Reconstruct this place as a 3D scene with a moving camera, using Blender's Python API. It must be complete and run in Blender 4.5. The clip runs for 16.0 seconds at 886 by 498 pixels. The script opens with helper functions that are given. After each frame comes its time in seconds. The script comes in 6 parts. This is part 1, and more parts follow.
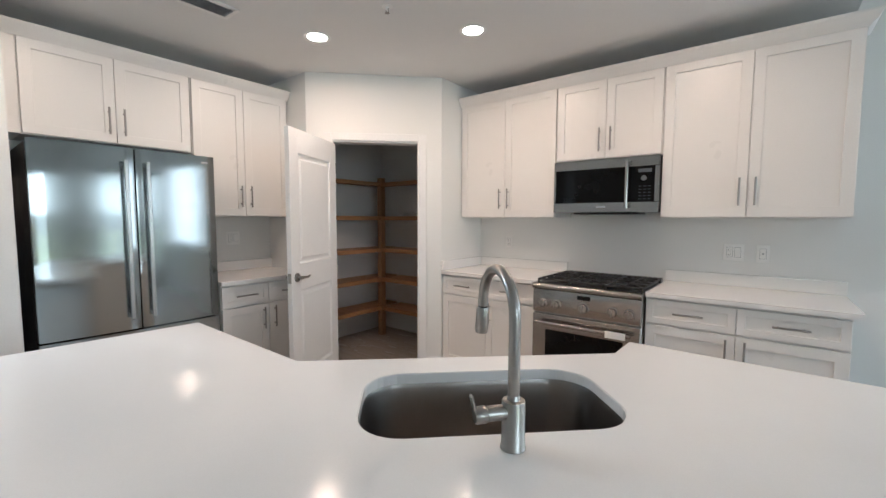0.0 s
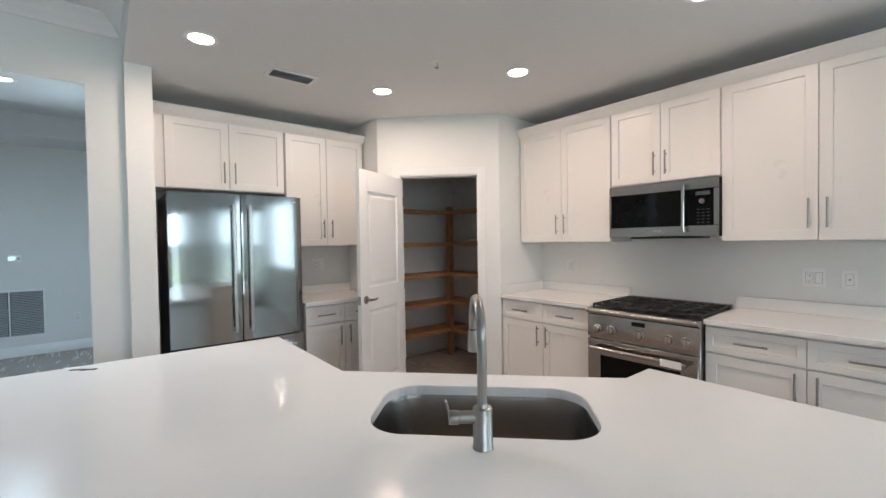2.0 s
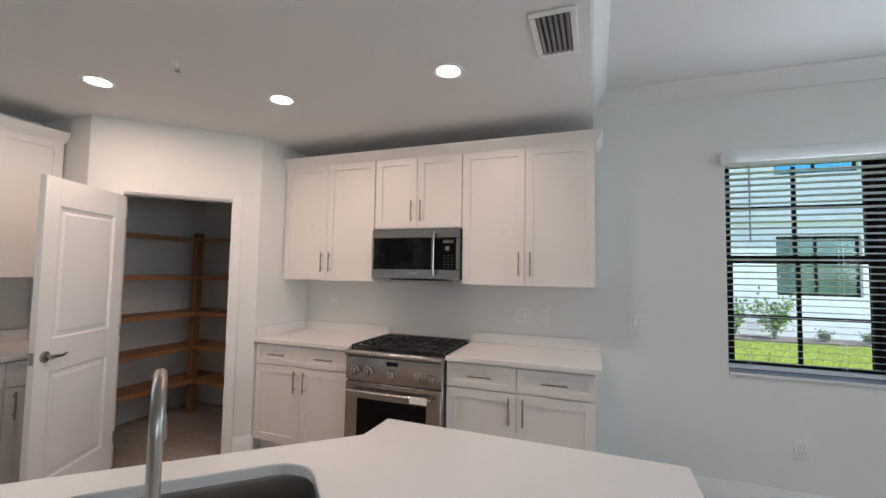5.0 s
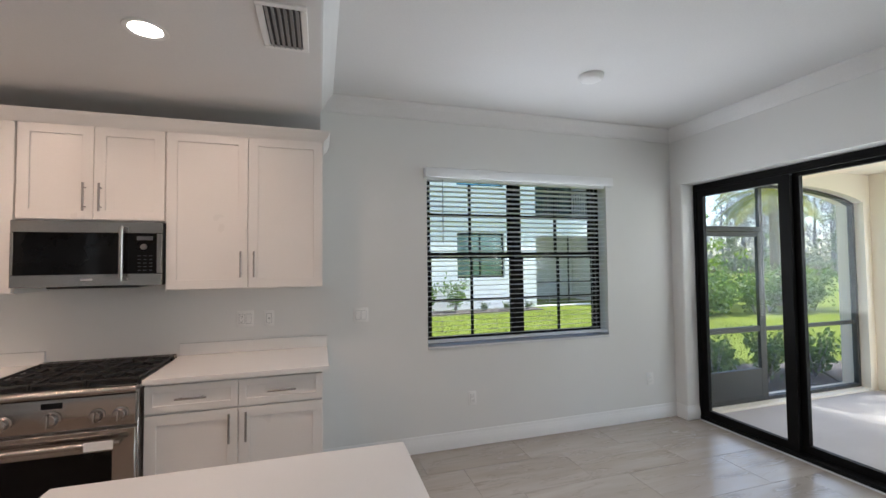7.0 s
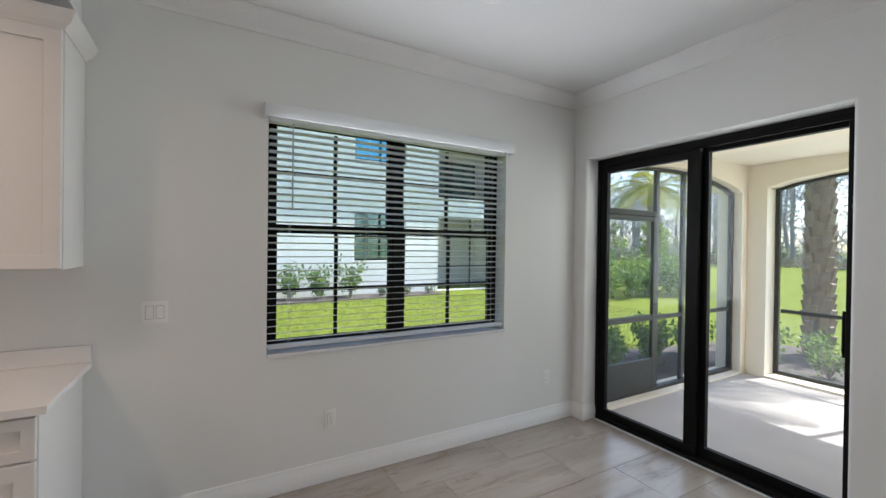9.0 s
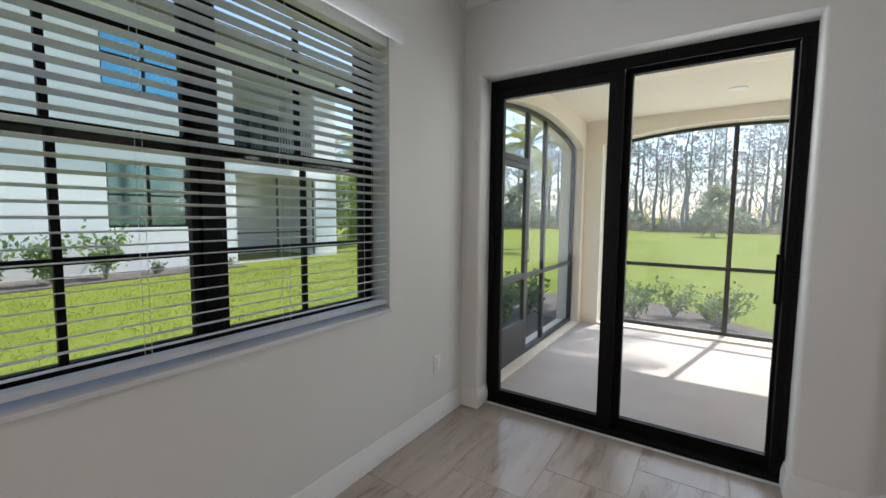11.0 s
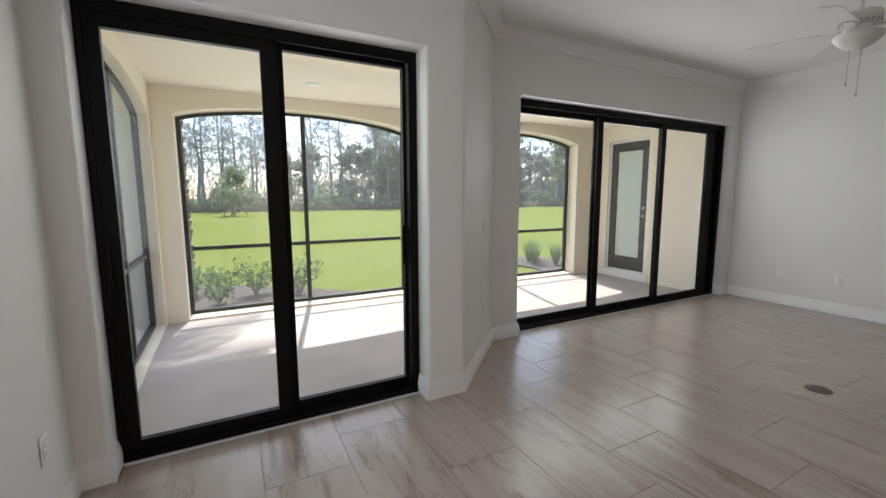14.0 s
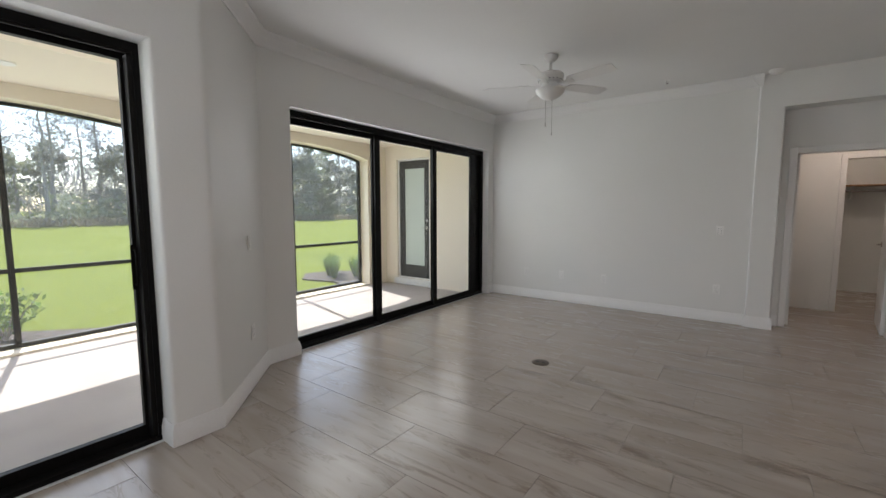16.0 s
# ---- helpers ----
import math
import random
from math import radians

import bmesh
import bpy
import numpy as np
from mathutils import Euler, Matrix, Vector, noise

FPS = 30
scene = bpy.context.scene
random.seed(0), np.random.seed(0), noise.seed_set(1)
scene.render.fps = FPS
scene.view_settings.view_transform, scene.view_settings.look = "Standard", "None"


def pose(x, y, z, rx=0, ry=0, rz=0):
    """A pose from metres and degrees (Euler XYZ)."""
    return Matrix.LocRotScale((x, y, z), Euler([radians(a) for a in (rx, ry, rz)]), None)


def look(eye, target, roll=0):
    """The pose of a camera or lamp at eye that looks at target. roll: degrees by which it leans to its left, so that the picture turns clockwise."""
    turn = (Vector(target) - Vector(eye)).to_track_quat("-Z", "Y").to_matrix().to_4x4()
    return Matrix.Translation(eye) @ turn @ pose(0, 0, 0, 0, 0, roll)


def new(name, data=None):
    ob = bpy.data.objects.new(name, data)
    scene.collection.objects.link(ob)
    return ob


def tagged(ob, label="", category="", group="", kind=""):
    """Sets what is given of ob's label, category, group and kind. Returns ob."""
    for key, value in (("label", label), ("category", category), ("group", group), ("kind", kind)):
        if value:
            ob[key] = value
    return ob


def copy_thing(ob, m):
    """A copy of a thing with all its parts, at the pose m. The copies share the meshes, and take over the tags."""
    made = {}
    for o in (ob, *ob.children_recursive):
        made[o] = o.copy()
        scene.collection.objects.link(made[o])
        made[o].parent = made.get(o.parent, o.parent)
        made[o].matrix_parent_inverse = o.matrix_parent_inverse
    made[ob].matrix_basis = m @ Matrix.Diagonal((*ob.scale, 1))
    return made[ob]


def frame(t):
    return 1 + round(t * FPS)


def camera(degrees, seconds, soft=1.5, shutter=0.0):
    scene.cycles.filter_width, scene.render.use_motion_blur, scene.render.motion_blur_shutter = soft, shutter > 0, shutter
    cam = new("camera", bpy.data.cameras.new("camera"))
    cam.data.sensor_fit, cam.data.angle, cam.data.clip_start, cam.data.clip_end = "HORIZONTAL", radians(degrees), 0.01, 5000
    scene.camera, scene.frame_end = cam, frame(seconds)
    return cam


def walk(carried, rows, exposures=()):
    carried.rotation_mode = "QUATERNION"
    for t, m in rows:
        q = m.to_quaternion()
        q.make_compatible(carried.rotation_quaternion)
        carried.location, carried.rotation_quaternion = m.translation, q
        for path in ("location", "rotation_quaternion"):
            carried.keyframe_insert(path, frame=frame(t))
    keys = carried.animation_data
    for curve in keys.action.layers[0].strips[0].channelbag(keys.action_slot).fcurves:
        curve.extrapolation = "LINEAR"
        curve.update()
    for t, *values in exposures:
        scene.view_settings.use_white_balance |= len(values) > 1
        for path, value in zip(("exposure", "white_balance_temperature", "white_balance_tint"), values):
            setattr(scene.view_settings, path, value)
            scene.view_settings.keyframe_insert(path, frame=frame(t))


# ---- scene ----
cam = camera(94.4, 16.0)
PATH = [
    (0, (0.982, 1.013, 1.38), (-0.255, 2.577, 1.231), 0.2),
    (0.5, (1.067, 0.96, 1.4), (-0.267, 2.444, 1.267), -0.0),
    (1, (1.191, 0.931, 1.395), (-0.222, 2.342, 1.283), -0.4),
    (1.5, (1.251, 0.942, 1.403), (-0.223, 2.291, 1.325), -0.7),
    (2, (1.308, 1.026, 1.426), (-0.234, 2.3, 1.384), -0.9),
    (2.5, (1.329, 1.093, 1.429), (-0.256, 2.312, 1.43), -0.8),
    (3, (1.342, 1.132, 1.442), (-0.254, 2.337, 1.486), -0.3),
    (3.2, (1.345, 1.142, 1.451), (-0.232, 2.37, 1.512), -0.1),
    (5.3, (1.347, 1.226, 1.498), (0.87, 3.166, 1.599), 0.8),
    (5.5, (1.362, 1.262, 1.506), (1.032, 3.233, 1.602), 0.6),
    (6, (1.353, 1.274, 1.51), (1.393, 3.271, 1.615), 0.2),
    (6.5, (1.319, 1.221, 1.523), (1.666, 3.188, 1.62), -0.4),
    (7, (1.323, 1.187, 1.544), (1.9, 3.101, 1.613), -0.6),
    (7.5, (1.408, 1.238, 1.533), (2.135, 3.101, 1.592), -0.6),
    (8, (1.583, 1.384, 1.517), (2.401, 3.208, 1.568), -0.6),
    (8.2, (1.642, 1.45, 1.53), (2.492, 3.26, 1.567), -0.2),
    (10.3, (2.184, 2.679, 1.42), (3.564, 4.123, 1.308), 1.3),
    (10.5, (2.202, 2.778, 1.402), (3.67, 4.132, 1.292), 1.2),
    (11, (2.252, 3.02, 1.363), (3.916, 4.117, 1.201), 0.5),
    (11.5, (2.363, 3.229, 1.355), (4.193, 4.012, 1.163), 0.1),
    (12, (2.379, 3.414, 1.354), (4.323, 3.831, 1.14), -0.1),
    (12.5, (2.371, 3.592, 1.352), (4.358, 3.616, 1.123), -0.2),
    (13, (2.441, 3.68, 1.354), (4.397, 3.338, 1.113), -0.3),
    (13.5, (2.434, 3.737, 1.352), (4.305, 3.076, 1.102), -0.3),
    (14, (2.361, 3.814, 1.371), (4.113, 2.881, 1.12), -0.2),
    (14.5, (2.283, 3.813, 1.358), (3.901, 2.66, 1.126), -0.0),
    (15, (2.223, 3.733, 1.379), (3.699, 2.401, 1.164), 0.2),
    (15.5, (2.168, 3.629, 1.383), (3.496, 2.146, 1.187), 0.2),
    (16, (2.13, 3.562, 1.377), (3.311, 1.959, 1.186), -0.1),
]
walk(cam, [(t, look(eye, target, roll)) for t, eye, target, roll in PATH],
     [(0, 1.74, 5480, 3), (3, 1.71, 5480, 3), (5.5, 1.40, 5800, 9), (8, 1.33, 6050, 11), (10.5, 1.04, 6100, 10), (11.5, 0.90, 6400, 14), (12.2, 0.92, 6400, 14), (13.2, 0.99, 6400, 14), (16, 1.02, 6350, 13)])

# ---- world, sun, large lights ----
SUN_AZ, SUN_EL = (0.973, -0.23), 53.0
world = bpy.data.worlds.new("sky")
scene.world = world
world.use_nodes = True
wn = world.node_tree
sky = wn.nodes.new("ShaderNodeTexSky")
sky.sky_type = "NISHITA"
sky.sun_disc = False
sky.sun_elevation = radians(SUN_EL)
sky.sun_rotation = math.atan2(SUN_AZ[0], SUN_AZ[1])
sky.air_density, sky.dust_density = 1.0, 1.0
wn.links.new(sky.outputs[0], wn.nodes["Background"].inputs[0])
wn.nodes["Background"].inputs[1].default_value = 0.15


def lamp(name, kind, energy, m, color=(1, 1, 1), **kw):
    data = bpy.data.lights.new(name, kind)
    data.energy, data.color = energy, color
    for k, v in kw.items():
        if k == "angle":
            data.angle = v
        elif k == "size":
            data.size = v
        elif k == "size_y":
            data.shape = "RECTANGLE"
            data.size_y = v
        elif k == "spot":
            data.spot_size = v
            data.spot_blend = 0.6
        elif k == "radius":
            data.shadow_soft_size = v
    ob = new(name, data)
    ob.matrix_world = m
    return ob


sun_dir = Vector((SUN_AZ[0] * math.cos(radians(SUN_EL)), SUN_AZ[1] * math.cos(radians(SUN_EL)), math.sin(radians(SUN_EL))))
lamp("sun", "SUN", 4.0, look(sun_dir * 50, (0, 0, 0)), (1.0, 0.95, 0.86), angle=radians(0.55))
DAY = (0.97, 0.98, 1.0)
lamp("window_daylight", "AREA", 8.0, look((3.08, 4.48, 1.58), (3.08, 3.4, 1.58)), DAY, size=1.7, size_y=1.35)
lamp("slider_daylight", "AREA", 3.0, look((5.08, 3.51, 1.84), (3.9, 3.51, 1.46)), DAY, size=1.6, size_y=0.9)
lamp("wide_slider_daylight", "AREA", 15, look((5.80, -0.4, 1.84), (4.4, -0.4, 1.56)), DAY, size=3.2, size_y=0.9)
for y in (2.855, -0.30):   # sky light entering the two open arches of the lanai
    lamp("arch_daylight", "AREA", 9, look((7.88, y, 1.2), (6.0, y, 1.2)), DAY, size=2.5, size_y=2.1)
lamp("north_arch_daylight", "AREA", 4, look((6.3, 4.49, 1.2), (6.3, 3.0, 1.2)), DAY, size=2.1, size_y=2.0)
WARM = (1.0, 0.66, 0.47)
CANS = [(-1.36, 1.48), (-1.45, 2.72), (-0.572, 3.28), (0.589, 3.262)]
for x, y in CANS:
    lamp("can_light_glow", "AREA", 2.9, look((x, y, 2.578), (x, y, 0)), WARM, size=0.13)
# Bluish lamp added below the hall can for the daylight that fills the hall.
lamp("hall_daylight_fill", "AREA", 18, look((-2.8, 0.5, 2.578), (-2.8, 0.5, 0)), (0.82, 0.92, 1.0), size=0.13)
lamp("passage_light_glow", "AREA", 0.7, look((1.0, -3.3, 2.56), (1.0, -3.3, 0)), (1.0, 0.50, 0.36), size=0.25)
lamp("closet_light_glow", "AREA", 0.5, look((0.7, -5.0, 2.56), (0.7, -5.0, 0)), (1.0, 0.56, 0.38), size=0.25)

# ---- materials ----
MATS = {}


def tree_of(name):
    m = bpy.data.materials.new(name)
    m.use_nodes = True
    return m, m.node_tree.nodes, m.node_tree.links, m.node_tree.nodes["Principled BSDF"]


def mixcol(n, l, fac, a, b):
    mx = n.new("ShaderNodeMix")
    mx.data_type = "RGBA"
    for s, v in ((mx.inputs[0], fac), (mx.inputs[6], a), (mx.inputs[7], b)):
        if isinstance(v, bpy.types.NodeSocket):
            l.new(v, s)
        elif isinstance(v, (int, float)):
            s.default_value = v
        else:
            s.default_value = (*v, 1)
    return mx.outputs[2]


def ramp(n, l, src, lo, hi, a=0.0, b=1.0):
    r = n.new("ShaderNodeMapRange")
    l.new(src, r.inputs[0])
    for i, v in enumerate((lo, hi, a, b)):
        r.inputs[i + 1].default_value = v
    return r.outputs[0]


def noise_of(n, l, scale, detail=3.0, stretch=(1, 1, 1), rough=0.55, warp=0.0):
    tc, mp, nz = n.new("ShaderNodeTexCoord"), n.new("ShaderNodeMapping"), n.new("ShaderNodeTexNoise")
    mp.inputs["Scale"].default_value = stretch
    l.new(tc.outputs["Object"], mp.inputs[0])
    l.new(mp.outputs[0], nz.inputs[0])
    nz.inputs["Scale"].default_value, nz.inputs["Detail"].default_value, nz.inputs["Roughness"].default_value = scale, detail, rough
    nz.inputs["Distortion"].default_value = warp
    return nz.outputs[0]


def surface(name, col, col2=None, rough=0.5, metal=0.0, scale=4.0, fine=60.0, bump=0.05, dist=0.002, stretch=(1, 1, 1), rvar=0.08, coat=0.0, spec=0.5, each=0.0, detail=4.0):
    """A two-scale procedural surface: broad variation, fine grain, bump."""
    m, n, l, p = tree_of(name)
    col2 = col2 or tuple(c * 0.9 for c in col)
    broad = noise_of(n, l, scale, detail, stretch)
    grain = noise_of(n, l, fine, 3.0, stretch)
    c = mixcol(n, l, ramp(n, l, broad, 0.3, 0.7), col, col2)
    c = mixcol(n, l, ramp(n, l, grain, 0.25, 0.75, 0.0, 0.35), c, tuple(v * 0.88 for v in col2))
    if each:
        oi = n.new("ShaderNodeObjectInfo")
        c = mixcol(n, l, ramp(n, l, oi.outputs["Random"], 0, 1, 0, each), c, tuple(v * 0.8 for v in col2))
    l.new(c, p.inputs["Base Color"])
    l.new(ramp(n, l, broad, 0.25, 0.75, max(0.02, rough - rvar), min(1.0, rough + rvar)), p.inputs["Roughness"])
    p.inputs["Metallic"].default_value = metal
    p.inputs["Specular IOR Level"].default_value = spec
    p.inputs["Coat Weight"].default_value = coat
    if bump:
        b = n.new("ShaderNodeBump")
        b.inputs["Strength"].default_value, b.inputs["Distance"].default_value = bump, dist
        l.new(grain, b.inputs["Height"])
        l.new(b.outputs[0], p.inputs["Normal"])
    MATS[name] = m
    return m


WALL = surface("wall_paint", (0.80, 0.80, 0.78), (0.77, 0.775, 0.755), 0.62, fine=160, bump=0.10, dist=0.0015, scale=1.3)
CEIL = surface("ceiling_paint", (0.80, 0.80, 0.79), (0.775, 0.775, 0.765), 0.75, fine=140, bump=0.12, dist=0.002, scale=1.1)
TRIM = surface("trim_paint", (0.83, 0.83, 0.82), (0.80, 0.80, 0.79), 0.38, fine=70, bump=0.03, scale=3)
CAB = surface("cabinet_paint", (0.82, 0.80, 0.77), (0.80, 0.78, 0.75), 0.33, fine=220, bump=0.02, dist=0.0008, scale=2.5)
QUARTZ = surface("white_quartz", (0.84, 0.83, 0.81), (0.82, 0.81, 0.79), 0.14, fine=400, bump=0.0, scale=5, rvar=0.03, spec=0.32)


def brushed_panel(name, col, rough, along, dent=0.25):
    """Sheet steel brushed so that it smears reflections along one direction, with slight dents."""
    m, n, l, p = tree_of(name)
    p.inputs["Metallic"].default_value = 1.0
    grain = noise_of(n, l, 40, 3, (0.5, 0.5, 16))
    l.new(mixcol(n, l, ramp(n, l, grain, 0.3, 0.7), col, tuple(c * 0.95 for c in col)), p.inputs["Base Color"])
    p.inputs["Roughness"].default_value = rough
    p.inputs["Anisotropic"].default_value = 0.9
    v = n.new("ShaderNodeCombineXYZ")
    for i in range(3):
        v.inputs[i].default_value = along[i]
    l.new(v.outputs[0], p.inputs["Tangent"])
    b = n.new("ShaderNodeBump")
    b.inputs["Strength"].default_value, b.inputs["Distance"].default_value = dent, 0.012
    l.new(noise_of(n, l, 1.0, 1, (1.2, 1.2, 3.0)), b.inputs["Height"])
    l.new(b.outputs[0], p.inputs["Normal"])
    return m


STEELV = brushed_panel("brushed_fridge_steel", (0.37, 0.39, 0.39), 0.11, (0, 1, 0))
STEEL = brushed_panel("brushed_steel", (0.42, 0.39, 0.365), 0.20, (1, 0, 0), 0.05)
BARSTEEL = surface("handle_steel", (0.52, 0.515, 0.505), (0.51, 0.505, 0.495), 0.26, 1.0, scale=1.0, fine=6, bump=0.0, rvar=0.01)
NICKEL = surface("brushed_nickel", (0.36, 0.345, 0.325), (0.34, 0.325, 0.305), 0.30, 1.0, fine=120, bump=0.0, rvar=0.02)
SINKM = surface("sink_steel", (0.29, 0.275, 0.26), (0.26, 0.245, 0.23), 0.30, 1.0, scale=3, fine=60, bump=0.0, stretch=(4, 4, 1), rvar=0.03)
BLACK = surface("black_enamel", (0.012, 0.012, 0.012), (0.018, 0.018, 0.018), 0.35, fine=80, bump=0.05)
IRON = surface("cast_iron", (0.015, 0.015, 0.015), (0.022, 0.021, 0.02), 0.6, fine=300, bump=0.2, dist=0.001)
GLOSSBLK = surface("black_glass", (0.004, 0.004, 0.004), (0.005, 0.005, 0.005), 0.06, bump=0, rvar=0.02, spec=0.16)
FRAMEBLK = surface("bronze_black_aluminium", (0.004, 0.0038, 0.0036), (0.006, 0.0056, 0.0052), 0.5, spec=0.13, fine=120, bump=0.04, dist=0.0006)
SCREENFR = surface("dark_bronze_screen_frame", (0.022, 0.024, 0.024), (0.03, 0.032, 0.031), 0.45, fine=120, bump=0.04)
DARKDOOR = surface("dark_bronze_door_paint", (0.03, 0.029, 0.027), (0.038, 0.036, 0.033), 0.42, fine=90, bump=0.04)
PINE = surface("pine_wood", (0.36, 0.21, 0.10), (0.26, 0.14, 0.06), 0.55, scale=3, fine=40, bump=0.1, dist=0.001, stretch=(8, 8, 0.7), each=0.5)
PINEH = surface("pine_board", (0.44, 0.24, 0.11), (0.33, 0.165, 0.07), 0.5, scale=3, fine=40, bump=0.1, dist=0.001, stretch=(1, 8, 8), each=0.4)
PLASTIC = surface("white_plastic", (0.88, 0.88, 0.86), (0.86, 0.86, 0.84), 0.32, bump=0.0)
BLIND = surface("blind_slat", (0.88, 0.89, 0.89), (0.85, 0.86, 0.86), 0.42, fine=60, bump=0.03, stretch=(0.3, 4, 4))


def let_through(m, share, col):
    """Thin vinyl passes a share of the daylight through to its other side."""
    n, l = m.node_tree.nodes, m.node_tree.links
    tr, mx = n.new("ShaderNodeBsdfTranslucent"), n.new("ShaderNodeMixShader")
    tr.inputs[0].default_value = (*col, 1)
    mx.inputs[0].default_value = share
    l.new(n["Principled BSDF"].outputs[0], mx.inputs[1])
    l.new(tr.outputs[0], mx.inputs[2])
    l.new(mx.outputs[0], n["Material Output"].inputs[0])


let_through(BLIND, 0.45, (0.9, 0.91, 0.92))
SILL = surface("marble_sill", (0.78, 0.79, 0.80), (0.70, 0.72, 0.74), 0.18, scale=6, fine=60, bump=0.0)
STUCCO = surface("cream_stucco", (0.91, 0.835, 0.715), (0.88, 0.805, 0.68), 0.85, fine=90, bump=0.35, dist=0.004, scale=1.2)
STUCCOW = surface("white_stucco", (0.88, 0.87, 0.85), (0.84, 0.83, 0.81), 0.85, fine=60, bump=0.3, dist=0.005, scale=0.7)
PAVER = surface("lanai_concrete", (0.52, 0.475, 0.45), (0.43, 0.39, 0.37), 0.85, scale=2.2, fine=42, bump=0.5, dist=0.003, each=0.35, detail=8)
TILEGROUT = surface("tile_grout", (0.36, 0.325, 0.29), None, 0.8)
MULCH = surface("mulch", (0.165, 0.14, 0.13), (0.08, 0.066, 0.06), 0.95, scale=9, fine=45, bump=1.0, dist=0.03)
# Trunk grey lifted pale, with the haze over the woods put in.
BARK = surface("bark", (0.44, 0.41, 0.39), (0.33, 0.305, 0.29), 0.9, scale=6, fine=30, bump=0.7, dist=0.02, stretch=(3, 3, 0.6))
PALMBARK = surface("palm_bark", (0.42, 0.335, 0.265), (0.26, 0.195, 0.15), 0.9, scale=7, fine=30, bump=0.8, dist=0.02)
ROOFT = surface("roof_tile", (0.22, 0.19, 0.17), (0.15, 0.13, 0.12), 0.8, scale=2, fine=30, bump=0.4, dist=0.01)
GRILLE = surface("grey_vent_metal", (0.42, 0.43, 0.44), (0.38, 0.39, 0.40), 0.45, bump=0.0)
VENTDARK = surface("vent_shadow_duct", (0.05, 0.05, 0.05), None, 0.7, bump=0)
# Neighbour's panes: blue and teal of the reflected sky are put into these tints.
SKYGLASS = surface("sky_coloured_window_glass", (0.12, 0.34, 0.42), (0.10, 0.30, 0.38), 0.06, 0.85, bump=0.0, scale=0.8)
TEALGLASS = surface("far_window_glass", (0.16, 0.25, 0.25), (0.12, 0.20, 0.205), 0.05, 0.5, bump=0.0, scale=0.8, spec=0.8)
FROST = surface("frosted_glass", (0.55, 0.62, 0.58), (0.52, 0.59, 0.55), 0.22, bump=0.02, scale=2)
BRASS = surface("floor_box_metal", (0.13, 0.105, 0.085), (0.10, 0.08, 0.065), 0.5, 0.3, bump=0.02)


def emit(name, col, power):
    m, n, l, p = tree_of(name)
    p.inputs["Base Color"].default_value = (0.9, 0.9, 0.88, 1)
    p.inputs["Emission Color"].default_value = (*col, 1)
    p.inputs["Emission Strength"].default_value = power
    return m


LED = emit("led_diffuser", (1.0, 0.88, 0.72), 9.0)
LCD = emit("thermostat_screen", (0.6, 1.0, 0.8), 0.35)


def foliage(name, a, b, each=0.3):
    m, n, l, p = tree_of(name)
    g = n.new("ShaderNodeNewGeometry")
    c = mixcol(n, l, g.outputs["Random Per Island"], a, b)
    nz = noise_of(n, l, 1.2, 3)
    c = mixcol(n, l, ramp(n, l, nz, 0.35, 0.65, 0, 0.5), c, tuple(v * 0.6 for v in a))
    l.new(c, p.inputs["Base Color"])
    p.inputs["Roughness"].default_value = 0.55
    tr = n.new("ShaderNodeBsdfTranslucent")
    l.new(c, tr.inputs[0])
    mx = n.new("ShaderNodeMixShader")
    mx.inputs[0].default_value = 0.55
    l.new(p.outputs[0], mx.inputs[1])
    l.new(tr.outputs[0], mx.inputs[2])
    l.new(mx.outputs[0], n["Material Output"].inputs[0])
    return m


LEAF = foliage("shrub_leaf", (0.12, 0.22, 0.05), (0.25, 0.34, 0.11))
LEAFD = foliage("dark_leaf", (0.07, 0.12, 0.045), (0.15, 0.20, 0.08))
# LEAFG and LEAFW are lifted pale to put distance haze into the leaves.
LEAFG = foliage("hazy_grey_green_leaf", (0.34, 0.355, 0.31), (0.46, 0.465, 0.42))
LEAFL = foliage("lime_leaf", (0.17, 0.27, 0.04), (0.28, 0.37, 0.09))
LEAFW = foliage("hazy_woodland_leaf", (0.32, 0.36, 0.24), (0.46, 0.49, 0.36))
LEAFY = foliage("palm_leaf", (0.24, 0.29, 0.05), (0.44, 0.38, 0.10))
REED = foliage("dry_reed", (0.26, 0.23, 0.17), (0.36, 0.33, 0.26))
BLADE = foliage("grass_blade", (0.15, 0.205, 0.035), (0.24, 0.29, 0.065))
# Far paler than real twigs: the haze over the woods is in this colour.
TWIG = surface("hazy_bare_twig", (0.56, 0.55, 0.56), (0.47, 0.455, 0.465), 0.9, bump=0)


def lawn_material():
    m, n, l, p = tree_of("lawn")
    a = noise_of(n, l, 0.25, 4)
    b = noise_of(n, l, 9.0, 6)
    c = noise_of(n, l, 60.0, 4)
    col = mixcol(n, l, ramp(n, l, a, 0.35, 0.65), (0.15, 0.185, 0.024), (0.18, 0.215, 0.032))
    col = mixcol(n, l, ramp(n, l, b, 0.4, 0.7, 0, 0.6), col, (0.12, 0.17, 0.022))
    col = mixcol(n, l, ramp(n, l, c, 0.45, 0.75, 0, 0.5), col, (0.24, 0.275, 0.055))
    l.new(col, p.inputs["Base Color"])
    p.inputs["Roughness"].default_value = 0.9
    p.inputs["Specular IOR Level"].default_value = 0.1
    bp = n.new("ShaderNodeBump")
    bp.inputs["Strength"].default_value, bp.inputs["Distance"].default_value = 0.6, 0.03
    l.new(c, bp.inputs["Height"])
    l.new(bp.outputs[0], p.inputs["Normal"])
    return m


LAWN = lawn_material()


